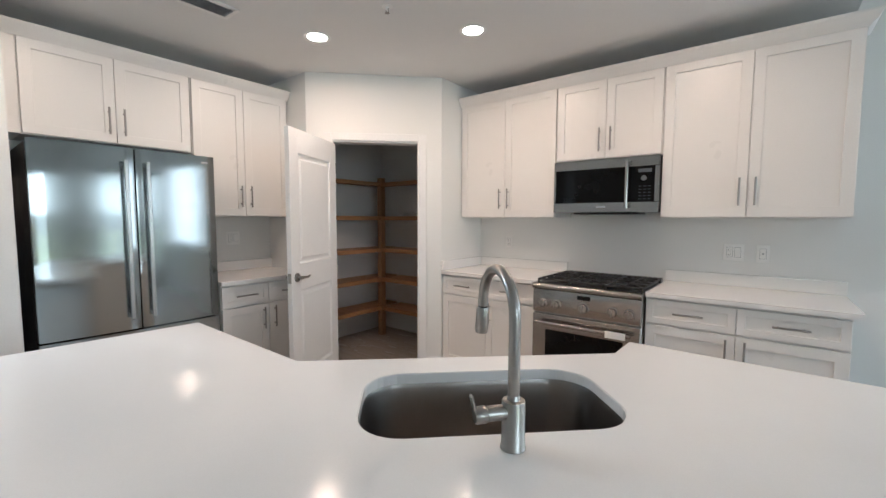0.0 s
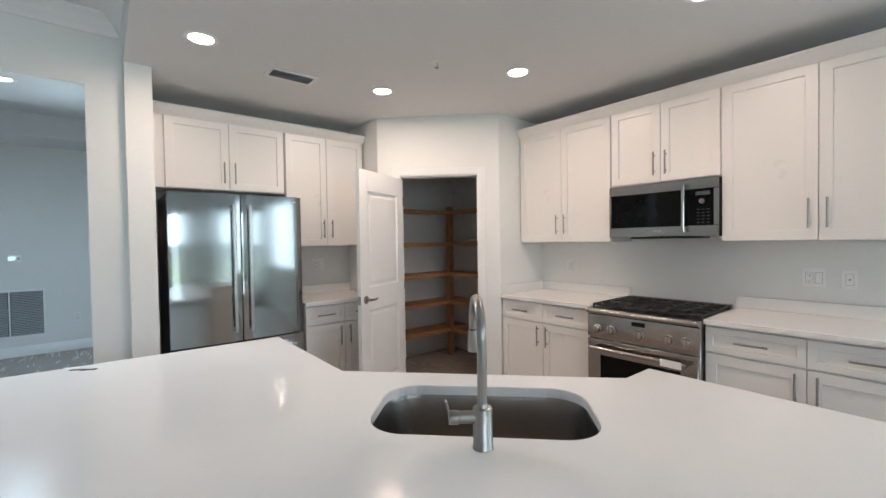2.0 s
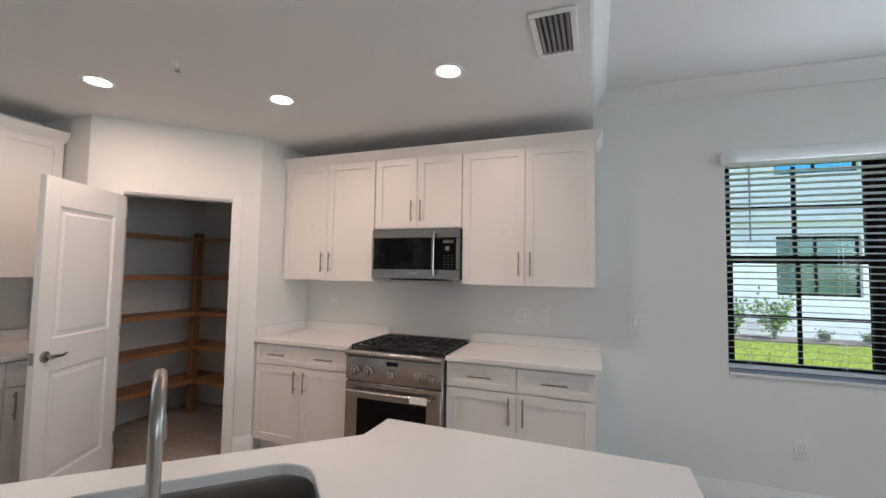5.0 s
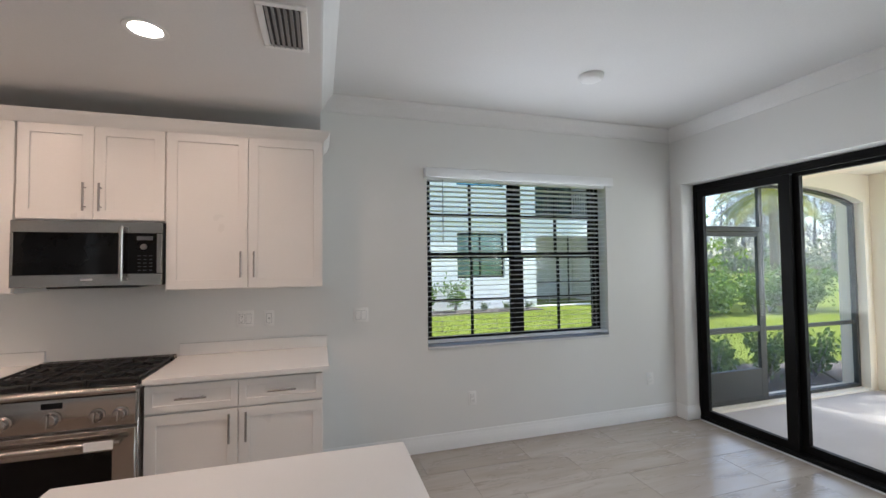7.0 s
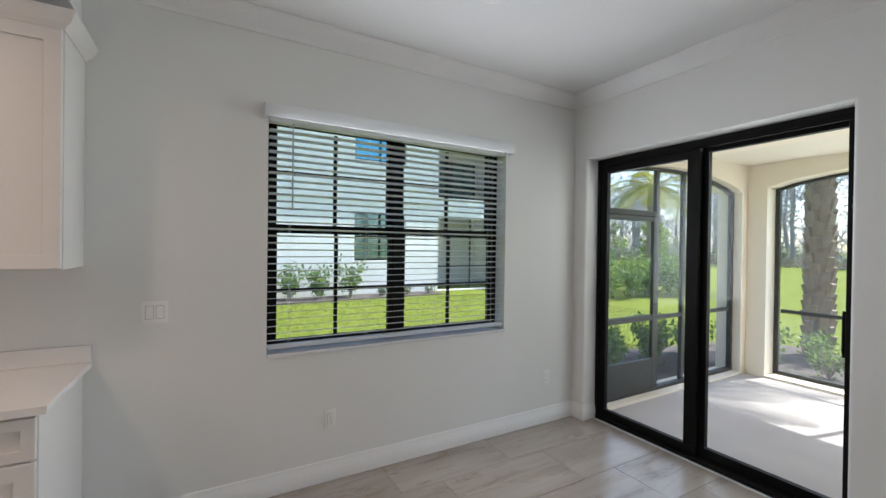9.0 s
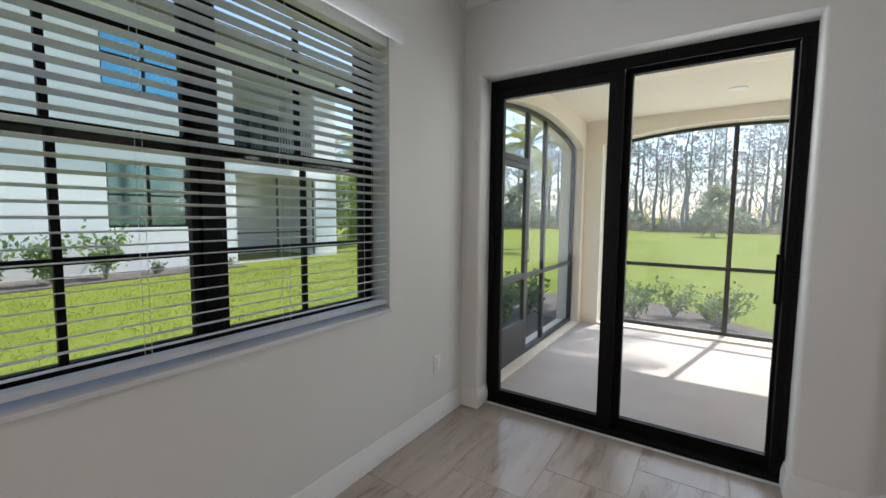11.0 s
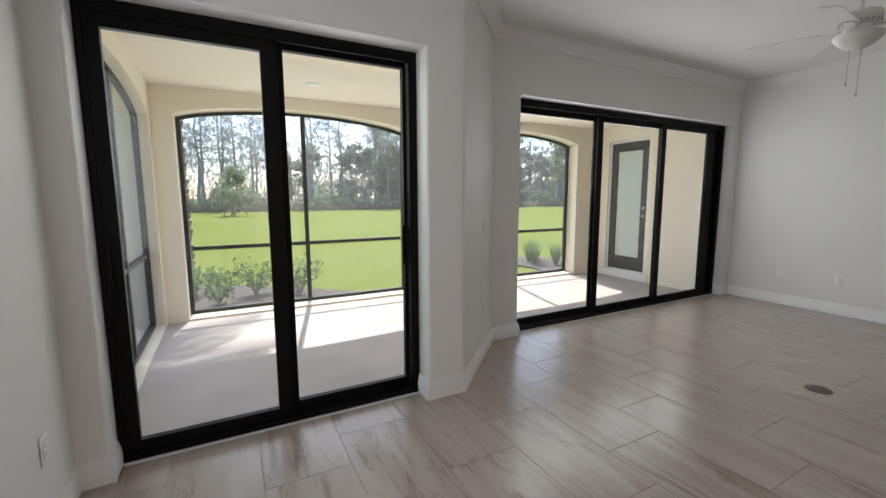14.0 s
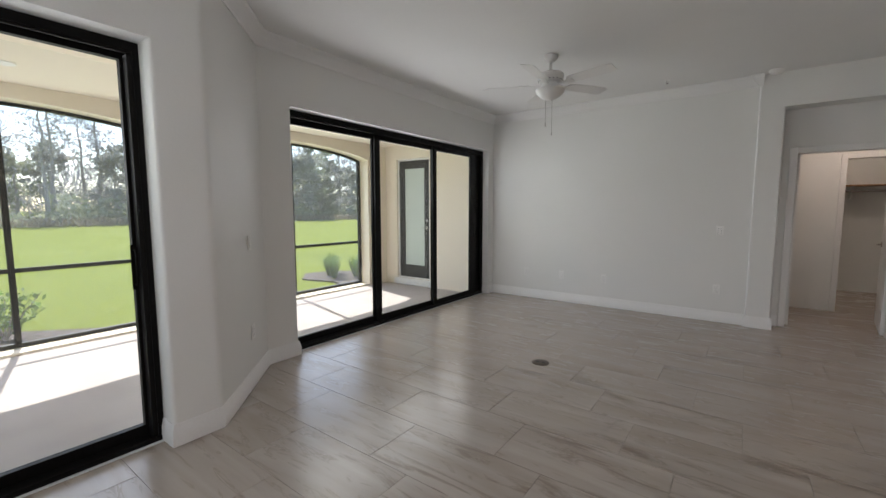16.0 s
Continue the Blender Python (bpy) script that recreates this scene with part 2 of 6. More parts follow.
def tile_material():
    """Wood-look porcelain: long soft streaks along x, each tile shifted by its own random."""
    m, n, l, p = tree_of("streaked_porcelain_tile")
    tc, mp, oi = n.new("ShaderNodeTexCoord"), n.new("ShaderNodeMapping"), n.new("ShaderNodeObjectInfo")
    cx = n.new("ShaderNodeCombineXYZ")
    for i, k in enumerate((37.0, 61.0, 13.0)):
        mm = n.new("ShaderNodeMath")
        mm.operation = "MULTIPLY"
        mm.inputs[1].default_value = k
        l.new(oi.outputs["Random"], mm.inputs[0])
        l.new(mm.outputs[0], cx.inputs[i])
    l.new(tc.outputs["Object"], mp.inputs[0])
    l.new(cx.outputs[0], mp.inputs[1])
    mp.inputs["Scale"].default_value = (0.75, 5.0, 1.0)

    def nz(scale, detail, warp):
        k = n.new("ShaderNodeTexNoise")
        k.inputs["Scale"].default_value, k.inputs["Detail"].default_value, k.inputs["Distortion"].default_value = scale, detail, warp
        l.new(mp.outputs[0], k.inputs[0])
        return k.outputs[0]

    a, b, c = nz(1.3, 3, 0.6), nz(2.6, 7, 1.4), nz(14, 5, 0.3)
    col = mixcol(n, l, ramp(n, l, a, 0.3, 0.7), (0.42, 0.375, 0.335), (0.335, 0.29, 0.25))
    col = mixcol(n, l, ramp(n, l, b, 0.55, 0.65, 0, 0.9), col, (0.17, 0.13, 0.10))
    col = mixcol(n, l, ramp(n, l, c, 0.45, 0.8, 0, 0.25), col, (0.33, 0.29, 0.255))
    col = mixcol(n, l, ramp(n, l, oi.outputs["Random"], 0, 1, 0, 0.12), col, (0.38, 0.34, 0.30))
    l.new(col, p.inputs["Base Color"])
    l.new(ramp(n, l, b, 0.3, 0.7, 0.20, 0.30), p.inputs["Roughness"])
    bp = n.new("ShaderNodeBump")
    bp.inputs["Strength"].default_value, bp.inputs["Distance"].default_value = 0.05, 0.001
    l.new(c, bp.inputs["Height"])
    l.new(bp.outputs[0], p.inputs["Normal"])
    return m


TILE = tile_material()


def pane_material(name, tint):
    m, n, l, p = tree_of(name)
    tr, gl, lw, mx = n.new("ShaderNodeBsdfTransparent"), n.new("ShaderNodeBsdfGlossy"), n.new("ShaderNodeLayerWeight"), n.new("ShaderNodeMixShader")
    tr.inputs[0].default_value = (*tint, 1)
    gl.inputs["Roughness"].default_value = 0.01
    lw.inputs[0].default_value = 0.5
    pw = n.new("ShaderNodeMath")
    pw.operation = "POWER"
    pw.inputs[1].default_value = 4.0
    l.new(lw.outputs["Facing"], pw.inputs[0])
    l.new(ramp(n, l, pw.outputs[0], 0, 1, 0.025, 0.7), mx.inputs[0])
    l.new(tr.outputs[0], mx.inputs[1])
    l.new(gl.outputs[0], mx.inputs[2])
    l.new(mx.outputs[0], n["Material Output"].inputs[0])
    return m


GLASS = pane_material("clear_glass", (0.965, 0.98, 0.975))


def screen_material():
    m, n, l, p = tree_of("insect_screen")
    tr, tl, mx = n.new("ShaderNodeBsdfTransparent"), n.new("ShaderNodeBsdfTranslucent"), n.new("ShaderNodeMixShader")
    tl.inputs[0].default_value = (0.56, 0.57, 0.59, 1)
    mx.inputs[0].default_value = 0.09
    l.new(tr.outputs[0], mx.inputs[1])
    l.new(tl.outputs[0], mx.inputs[2])
    l.new(mx.outputs[0], n["Material Output"].inputs[0])
    return m


SCREEN = screen_material()

# ---- mesh helpers ----


def box(bm, x0, y0, z0, x1, y1, z1, bev=0.0, m=None, seg=1):
    vs = [bm.verts.new((x, y, z)) for x in (x0, x1) for y in (y0, y1) for z in (z0, z1)]
    fs = [bm.faces.new([vs[i] for i in q]) for q in ((0, 1, 3, 2), (4, 6, 7, 5), (0, 4, 5, 1), (2, 3, 7, 6), (0, 2, 6, 4), (1, 5, 7, 3))]
    if bev:
        es = list({e for f in fs for e in f.edges})
        r = bmesh.ops.bevel(bm, geom=es, offset=bev, segments=seg, affect="EDGES", profile=0.5)
        vs = list({v for f in r["faces"] for v in f.verts} | {v for v in vs if v.is_valid})
    if m is not None:
        bmesh.ops.transform(bm, matrix=m, verts=[v for v in vs if v.is_valid])
    return vs


def rod(bm, a, b, r, r2=None, seg=12, caps=True):
    a, b = Vector(a), Vector(b)
    d = b - a
    m = Matrix.Translation((a + b) / 2) @ d.to_track_quat("Z", "Y").to_matrix().to_4x4()
    bmesh.ops.create_cone(bm, cap_ends=caps, segments=seg, radius1=r, radius2=r if r2 is None else r2, depth=d.length, matrix=m)


def lathe(bm, prof, seg=24, m=None):
    """Revolve (radius, z) points round z."""
    rings = []
    for r, z in prof:
        rings.append([bm.verts.new((max(r, 1e-4) * math.cos(2 * math.pi * i / seg), max(r, 1e-4) * math.sin(2 * math.pi * i / seg), z)) for i in range(seg)])
    for a, b in zip(rings, rings[1:]):
        for i in range(seg):
            bm.faces.new((a[i], a[(i + 1) % seg], b[(i + 1) % seg], b[i]))
    bm.faces.new(rings[0][::-1])
    bm.faces.new(rings[-1])
    if m is not None:
        bmesh.ops.transform(bm, matrix=m, verts=[v for r in rings for v in r])


def slab(bm, outer, holes=(), depth=0.1, m=None):
    """A flat plate in local xy with holes, thickened along +z, then posed by m."""
    old = set(bm.verts)
    edges = []
    for loop in (outer, *holes):
        vs = [bm.verts.new((x, y, 0)) for x, y in loop]
        edges += [bm.edges.new((vs[i], vs[(i + 1) % len(vs)])) for i in range(len(vs))]
    fs = [g for g in bmesh.ops.triangle_fill(bm, use_beauty=True, use_dissolve=False, edges=edges)["geom"] if isinstance(g, bmesh.types.BMFace)]
    r = bmesh.ops.extrude_face_region(bm, geom=fs)
    top = [g for g in r["geom"] if isinstance(g, bmesh.types.BMVert)]
    bmesh.ops.translate(bm, verts=top, vec=(0, 0, depth))
    vs = [v for v in bm.verts if v not in old]
    bmesh.ops.recalc_face_normals(bm, faces=list({f for v in vs for f in v.link_faces}))
    if m is not None:
        bmesh.ops.transform(bm, matrix=m, verts=vs)


def sweep(bm, path, prof, closed=False):
    """Sweep a profile of (out, z) points along a plan path; out is to the right of the way walked."""
    pts = [Vector(p) for p in path]
    n = len(pts)
    rows = []
    for i, p in enumerate(pts):
        da = (p - pts[i - 1]).normalized() if i or closed else None
        db = (pts[(i + 1) % n] - p).normalized() if i < n - 1 or closed else None
        da, db = da or db, db or da
        na, nb = Vector((da.y, -da.x)), Vector((db.y, -db.x))
        mit = (na + nb).normalized()
        mit /= max(0.3, mit.dot(na))
        rows.append([bm.verts.new((p.x + mit.x * o, p.y + mit.y * o, z)) for o, z in prof])
    k = len(prof)
    span = range(n if closed else n - 1)
    for i in span:
        a, b = rows[i], rows[(i + 1) % n]
        for j in range(k):
            bm.faces.new((a[j], a[(j + 1) % k], b[(j + 1) % k], b[j]))
    if not closed:
        bm.faces.new(rows[0])
        bm.faces.new(rows[-1][::-1])
    bmesh.ops.recalc_face_normals(bm, faces=bm.faces[:])


def mesh_of(name, bm, material, smooth=False):
    me = bpy.data.meshes.new(name)
    bm.normal_update()
    bm.to_mesh(me)
    bm.free()
    me.materials.append(material)
    if smooth:
        me.polygons.foreach_set("use_smooth", [True] * len(me.polygons))
        me.set_sharp_from_angle(angle=radians(40))
    return me


def raw(name, verts, faces, material):
    me = bpy.data.meshes.new(name)
    me.from_pydata(verts, [], faces)
    me.materials.append(material)
    me.update()
    return me


def part(name, bm, material, parent=None, label="", smooth=False):
    ob = new(name, mesh_of(name, bm, material, smooth))
    if parent is not None:
        ob.parent = parent
    return tagged(ob, label)


def B():
    return bmesh.new()


def thing(name, label, category, m=None, group=""):
    ob = new(name)
    ob.empty_display_size = 0.1
    if m is not None:
        ob.matrix_world = m
    return tagged(ob, label, category, group)


def structure(name, bm, material, label, category="", smooth=False):
    return tagged(part(name, bm, material, None, label, smooth), label, category or name.split("_")[0], "", "structure")


def boxpart(name, dims, material, parent, bev=0.0, label="", seg=1):
    bm = B()
    box(bm, *dims, bev=bev, seg=seg)
    return part(name, bm, material, parent, label, smooth=bev > 0)


def rect_ring(bm, x0, z0, x1, z1, l, b, r, t, y0, y1, bev=0.0012):
    """A rectangular frame in the xz plane from y0 to y1, as one piece."""
    slab(bm, [(x0, z0), (x1, z0), (x1, z1), (x0, z1)], [[(x0 + l, z0 + b), (x1 - r, z0 + b), (x1 - r, z1 - t), (x0 + l, z1 - t)]], y1 - y0, Matrix(((1, 0, 0, 0), (0, 0, 1, y0), (0, 1, 0, 0), (0, 0, 0, 1))))
    bmesh.ops.recalc_face_normals(bm, faces=bm.faces[:])
    if bev:
        bmesh.ops.bevel(bm, geom=[e for e in bm.edges if len(e.link_faces) == 2 and e.calc_face_angle() > 0.5], offset=bev, segments=1, affect="EDGES")


def rrect(cx, cy, w, h, r, seg=6):
    pts = []
    for sx, sy, a0 in ((1, 1, 0), (-1, 1, 90), (-1, -1, 180), (1, -1, 270)):
        for i in range(seg + 1):
            a = radians(a0 + 90 * i / seg)
            pts.append((cx + sx * (w / 2 - r) + r * math.cos(a), cy + sy * (h / 2 - r) + r * math.sin(a)))
    return pts


def rounded(poly, radii, seg=5):
    """A plan polygon with some corners rounded: {corner: radius}."""
    out = []
    for i, p in enumerate(poly):
        p = Vector(p)
        if i not in radii:
            out.append(tuple(p))
            continue
        a, b = (Vector(poly[i - 1]) - p).normalized(), (Vector(poly[(i + 1) % len(poly)]) - p).normalized()
        for k in range(seg + 1):
            u = k / seg
            q = (p + a * radii[i]) * (1 - u) ** 2 + p * 2 * u * (1 - u) + (p + b * radii[i]) * u * u
            out.append(tuple(q))
    return out


# ---- large structure ----
KC, HC = 2.59, 2.86          # kitchen ceiling, main ceiling
YN, YS = 4.50, -2.40         # faces of the north and south walls

bm = B()
slab(bm, [(-7.5, -7.0), (5.62, -7.0), (5.62, 1.75), (5.02, 2.45), (5.02, 4.6), (-7.5, 4.6)], (), 0.0972, Matrix.Translation((0, 0, -0.10)))
floor = structure("floor", bm, TILEGROUT, "pale streaked porcelain tile floor in a running bond", "floor")

bm = B()   # north wall with the window opening
box(bm, -1.29, YN, 0, 2.185, YN + 0.24, 3.0)
box(bm, 3.965, YN, 0, 5.03, YN + 0.24, 3.0)
box(bm, 2.185, YN, 0, 3.965, YN + 0.24, 0.83)
box(bm, 2.185, YN, 2.30, 3.965, YN + 0.24, 3.0)
structure("wall_north", bm, WALL, "white painted north wall with a window opening", "wall")

bm = B()   # east wall of the nook with the two-panel slider
slab(bm, rounded([(4.745, 4.37), (5.03, 4.37), (5.03, YN), (4.745, YN)], {0: 0.022}), (), 2.295)
box(bm, 4.745, 4.37, 2.295, 5.03, YN, 3.0)
box(bm, 4.745, 2.655, 2.295, 5.03, 4.37, 3.0)
pier = [(4.745, 2.655), (4.745, 2.38), (5.50, 1.62), (5.50, 1.31), (5.80, 1.31), (5.80, 1.76), (5.03, 2.53), (5.03, 2.655)]
slab(bm, rounded(pier, {0: 0.022, 1: 0.03, 3: 0.022}), (), 2.295)
slab(bm, rounded(pier, {1: 0.03}), (), 3.0 - 2.295, Matrix.Translation((0, 0, 2.295)))
box(bm, 5.50, -2.25, 2.31, 5.80, 1.31, 3.0)
box(bm, 5.50, -2.64, 0, 5.80, -2.25, 3.0)
structure("wall_east", bm, WALL, "white painted east wall with an angled corner and two slider openings", "wall")

bm = B()
box(bm, 2.08, YS - 0.24, 0, 5.50, YS, 3.0)
pier = [(1.845, YS - 0.24), (2.08, YS - 0.24), (2.08, YS + 0.055), (1.845, YS + 0.055)]
slab(bm, rounded(pier, {2: 0.02, 3: 0.02}), (), 2.49)
slab(bm, rounded(pier, {2: 0.02}), (), 3.0 - 2.49, Matrix.Translation((0, 0, 2.49)))
box(bm, -2.05, YS - 0.20, 2.49, 1.845, YS + 0.055, 3.0)
box(bm, 1.70, YS - 0.34, 0, 1.845, YS - 0.20, 2.49)
box(bm, 0.86, YS - 0.34, 2.0, 1.70, YS - 0.20, 2.49)
box(bm, -2.05, YS - 0.34, 0, 0.86, YS - 0.20, 2.49)
structure("wall_south", bm, WALL, "white painted south wall with a pier and a doorway", "wall")

bm = B()   # passage and closet behind the doorway
box(bm, 1.66, -3.95, 0, 1.78, YS - 0.34, 2.6)
box(bm, 1.10, -4.07, 0, 1.78, -3.95, 2.6)
box(bm, 0.30, -4.07, 2.03, 1.10, -3.95, 2.6)
box(bm, -0.6, -4.07, 0, 0.30, -3.95, 2.6)
box(bm, -0.72, -6.1, 0, -0.6, YS - 0.34, 2.6)
box(bm, -0.6, -6.1, 0, 1.9, -5.98, 2.6)
box(bm, 1.78, -5.98, 0, 1.9, -4.07, 2.6)
structure("wall_closet", bm, WALL, "white painted walls of a small passage and closet", "wall")
bm = B()
box(bm, -0.72, -6.1, 2.6, 1.9, YS - 0.34, 2.7)
structure("ceiling_closet", bm, CEIL, "white ceiling of the passage and closet", "ceiling")

bm = B()   # west wall of the great room with the hall opening
box(bm, -2.2, 0.958, 0, -2.05, 1.15, 3.0)
box(bm, -2.2, -0.75, 2.42, -2.05, 0.958, 3.0)
box(bm, -2.2, YS - 0.34, 0, -2.05, -0.75, 3.0)
structure("wall_west", bm, WALL, "white painted west wall with an opening to a hall", "wall")
bm = B()
box(bm, -2.72, 1.15, 0, -1.985, 1.297, KC)
box(bm, -2.87, 1.15, 0, -2.72, 3.05, KC)
structure("wall_kitchen", bm, WALL, "white painted kitchen wall with a short pier beside the fridge", "wall")

bm = B()   # pantry: short returns, angled front with the door opening, inner walls
d45 = Vector((0.7071, 0.7071))
pa, pb = Vector((-2.10, 3.05)), Vector((-1.29, 3.86))
oa, ob_ = Vector((-1.945, 3.205)), Vector((-1.437, 3.713))
nrm = Vector((-0.7071, 0.7071)) * 0.115


def prism(bm, pts, z0, z1):
    slab(bm, [(p[0], p[1]) for p in pts], (), z1 - z0, Matrix.Translation((0, 0, z0)))


prism(bm, [(-2.85, 3.05), pa, oa, oa + nrm, pa + nrm * 0.7, (-2.85, 3.15)], 0, KC)
prism(bm, [ob_, pb, (-1.29, 4.74), (-1.39, 4.74), (-1.39, 3.95), ob_ + nrm], 0, KC)
prism(bm, [oa, ob_, ob_ + nrm, oa + nrm], 2.025, KC)
box(bm, -2.95, 3.15, 0, -2.85, 4.74, KC)
box(bm, -2.85, 4.62, 0, -1.39, 4.74, KC)
structure("wall_pantry", bm, WALL, "white painted corner pantry walls with an angled front", "wall")

bm = B()   # hall
box(bm, -6.45, -3.0, 0, -6.3, 2.6, 3.1)
box(bm, -6.3, 2.45, 0, -2.95, 2.6, 3.1)
box(bm, -6.3, -3.0, 0, -2.2, -2.85, 3.1)
structure("wall_hall", bm, WALL, "white painted hall walls", "wall")
bm = B()
box(bm, -3.4, -3.0, KC, -2.2, 1.149, 3.1)
box(bm, -3.4, 1.149, KC, -2.951, 2.6, 3.1)
box(bm, -6.3, -3.0, 2.75, -5.6, 2.6, 3.1)
box(bm, -5.6, -3.0, 3.02, -3.4, 2.6, 3.1)
structure("ceiling_hall", bm, CEIL, "white hall ceiling with a raised tray", "ceiling")

bm = B()
box(bm, -2.2, YS - 0.34, HC, 5.78, YN + 0.24, HC + 0.14)
structure("ceiling", bm, CEIL, "white painted ceiling of the great room", "ceiling")
bm = B()
KOUT = [(-2.95, 1.15), (0.15, 1.15), (1.33, 2.33), (1.33, 4.74), (-2.95, 4.74)]
slab(bm, KOUT, (), HC - KC - 0.003, Matrix.Translation((0, 0, KC)))
structure("ceiling_kitchen", bm, CEIL, "lower white painted kitchen ceiling", "ceiling")

CROWN = [(0, HC - 0.001), (0, HC - 0.115), (0.012, HC - 0.115), (0.016, HC - 0.10), (0.03, HC - 0.085), (0.05, HC - 0.05), (0.075, HC - 0.028), (0.085, HC - 0.02), (0.09, HC - 0.012), (0.09, HC - 0.001)]
bm = B()
sweep(bm, [(-2.05, YS + 0.056), (-2.05, 1.15), (0.15, 1.15), (1.33, 2.33), (1.33, YN), (4.745, YN), (4.745, 2.38), (5.50, 1.62), (5.50, YS), (2.08, YS), (2.08, YS + 0.055), (2.05, YS + 0.055)], CROWN)
structure("trim_crown", bm, TRIM, "white painted crown moulding", "moulding", True)

BASE = [(0, 0.001), (0, 0.132), (0.004, 0.132), (0.009, 0.122), (0.009, 0.108), (0.014, 0.102), (0.014, 0.09), (0.017, 0.086), (0.017, 0.001)]
bm = B()
sweep(bm, [(1.34, YN), (4.745, YN), (4.745, 4.37), (4.89, 4.37)], BASE)
sweep(bm, [(4.89, 2.655), (4.745, 2.655), (4.745, 2.38), (5.50, 1.62), (5.50, 1.31), (5.60, 1.31)], BASE)
sweep(bm, [(5.60, -2.25), (5.50, -2.25), (5.50, YS), (2.08, YS), (2.08, YS + 0.055), (1.845, YS + 0.055), (1.845, YS - 0.20), (1.77, YS - 0.20)], BASE)
sweep(bm, [(0.79, YS - 0.20), (-2.05, YS - 0.20), (-2.05, -0.75)], BASE)
sweep(bm, [(-2.05, 0.958), (-2.05, 1.15), (-1.985, 1.15), (-1.985, 1.297)], BASE)
sweep(bm, [ob_ + d45 * 0.075, pb, (-1.29, 3.88)], BASE)
sweep(bm, [pa + Vector((-0.1, 0)), pa, oa - d45 * 0.075], BASE)
sweep(bm, [(-6.3, -2.85), (-6.3, 2.45)], BASE)
structure("baseboard", bm, TRIM, "white painted stepped baseboard", "baseboard", True)

# ---- kitchen cabinets ----


def shaker(bm, x0, x1, z0, z1, rail=0.06, th=0.02):
    """A shaker front in the xz plane, its back at y=0, proud towards -y."""
    rect_ring(bm, x0, z0, x1, z1, rail, rail, rail, rail, -th, 0, 0.0013)
    return (x0 + rail - 0.001, -th + 0.010, z0 + rail - 0.001, x1 - rail + 0.001, -0.002, z1 - rail + 0.001)


def bar_handle(parent, x, y, z, length, vertical):
    bm = B()
    h = length / 2
    e = Vector((0, 0, 1)) if vertical else Vector((1, 0, 0))
    c = Vector((x, y - 0.03, z))
    rod(bm, c - e * h, c + e * h, 0.006, seg=10)
    for s in (-1, 1):
        p = c + e * (h * 0.68 * s)
        rod(bm, p, p + Vector((0, 0.03, 0)), 0.0045, seg=8)
    return part("handle", bm, NICKEL, parent, "brushed nickel bar handle", True)


GAP = 0.0038


def cabinet(name, label, w, d, z0, z1, fronts, m, toe=False, group=""):
    """fronts: (kind, x0, x1, z0, z1, handle x, handle z, vertical, handle length)."""
    cab = thing(name, label, "cabinet", m, group)
    bm = B()
    box(bm, 0.001, 0.0, z0, w - 0.001, d, z1)
    part("body", bm, CAB, cab)
    if toe:
        boxpart("toe_kick", (0.001, 0.06, 0.001, w - 0.001, 0.075, z0), CAB, cab)
    for kind, a, b, c, e, hx, hz, vert, hl in fronts:
        bm = B()
        inner = shaker(bm, a + GAP / 2, b - GAP / 2, c + GAP / 2, e - GAP / 2, 0.058 if kind == "door" else 0.04)
        fr = part(kind, bm, CAB, cab)
        fr.location = (0, -0.001, 0)
        boxpart("panel", inner, CAB, fr)
        bar_handle(fr, hx, -0.02, hz, hl, vert)
    return cab


def upper(label, w, z0, z1, m, group):
    hz = z0 + 0.16 if z1 - z0 > 0.7 else z0 + 0.14
    mid = w / 2
    return cabinet("wall_cabinet", label, w, 0.325, z0, z1, [
        ("door", 0.004, mid, z0 + 0.004, z1 - 0.02, mid - 0.04, hz, True, 0.17),
        ("door", mid, w - 0.004, z0 + 0.004, z1 - 0.02, mid + 0.04, hz, True, 0.17)], m, group=group)


def base(label, w, m, drawers=True):
    mid = w / 2
    fr = [("drawer_front", 0.004, mid, 0.715, 0.872, mid / 2, 0.795, False, 0.16), ("drawer_front", mid, w - 0.004, 0.715, 0.872, mid * 1.5, 0.795, False, 0.16),
          ("door", 0.004, mid, 0.105, 0.708, mid - 0.045, 0.60, True, 0.17), ("door", mid, w - 0.004, 0.105, 0.708, mid + 0.045, 0.60, True, 0.17)]
    return cabinet("base_cabinet", label, w, 0.60, 0.10, 0.884, fr, m, True, "base cabinets")


XL, XA, XB, XR = -1.287, -0.362, 0.394, 1.347
RA, RB = -0.372, 0.384    # sides of the range
yu = YN - 0.327
upper("white shaker wall cabinet with two tall doors beside the pantry", XA - XL, 1.39, 2.42, pose(XL, yu, 0), "range wall cabinets")
upper("short white shaker wall cabinet above the microwave", XB - XA, 1.822, 2.42, pose(XA, yu, 0), "range wall cabinets")
upper("white shaker wall cabinet with two tall doors beside the window wall", XR - XB, 1.39, 2.42, pose(XB, yu, 0), "range wall cabinets")
yb = YN - 0.602
base("white shaker base cabinet with drawers beside the pantry", RA - XL, pose(XL, yb, 0))
base("white shaker base cabinet with drawers at the open end", XR - RB, pose(RB, yb, 0))

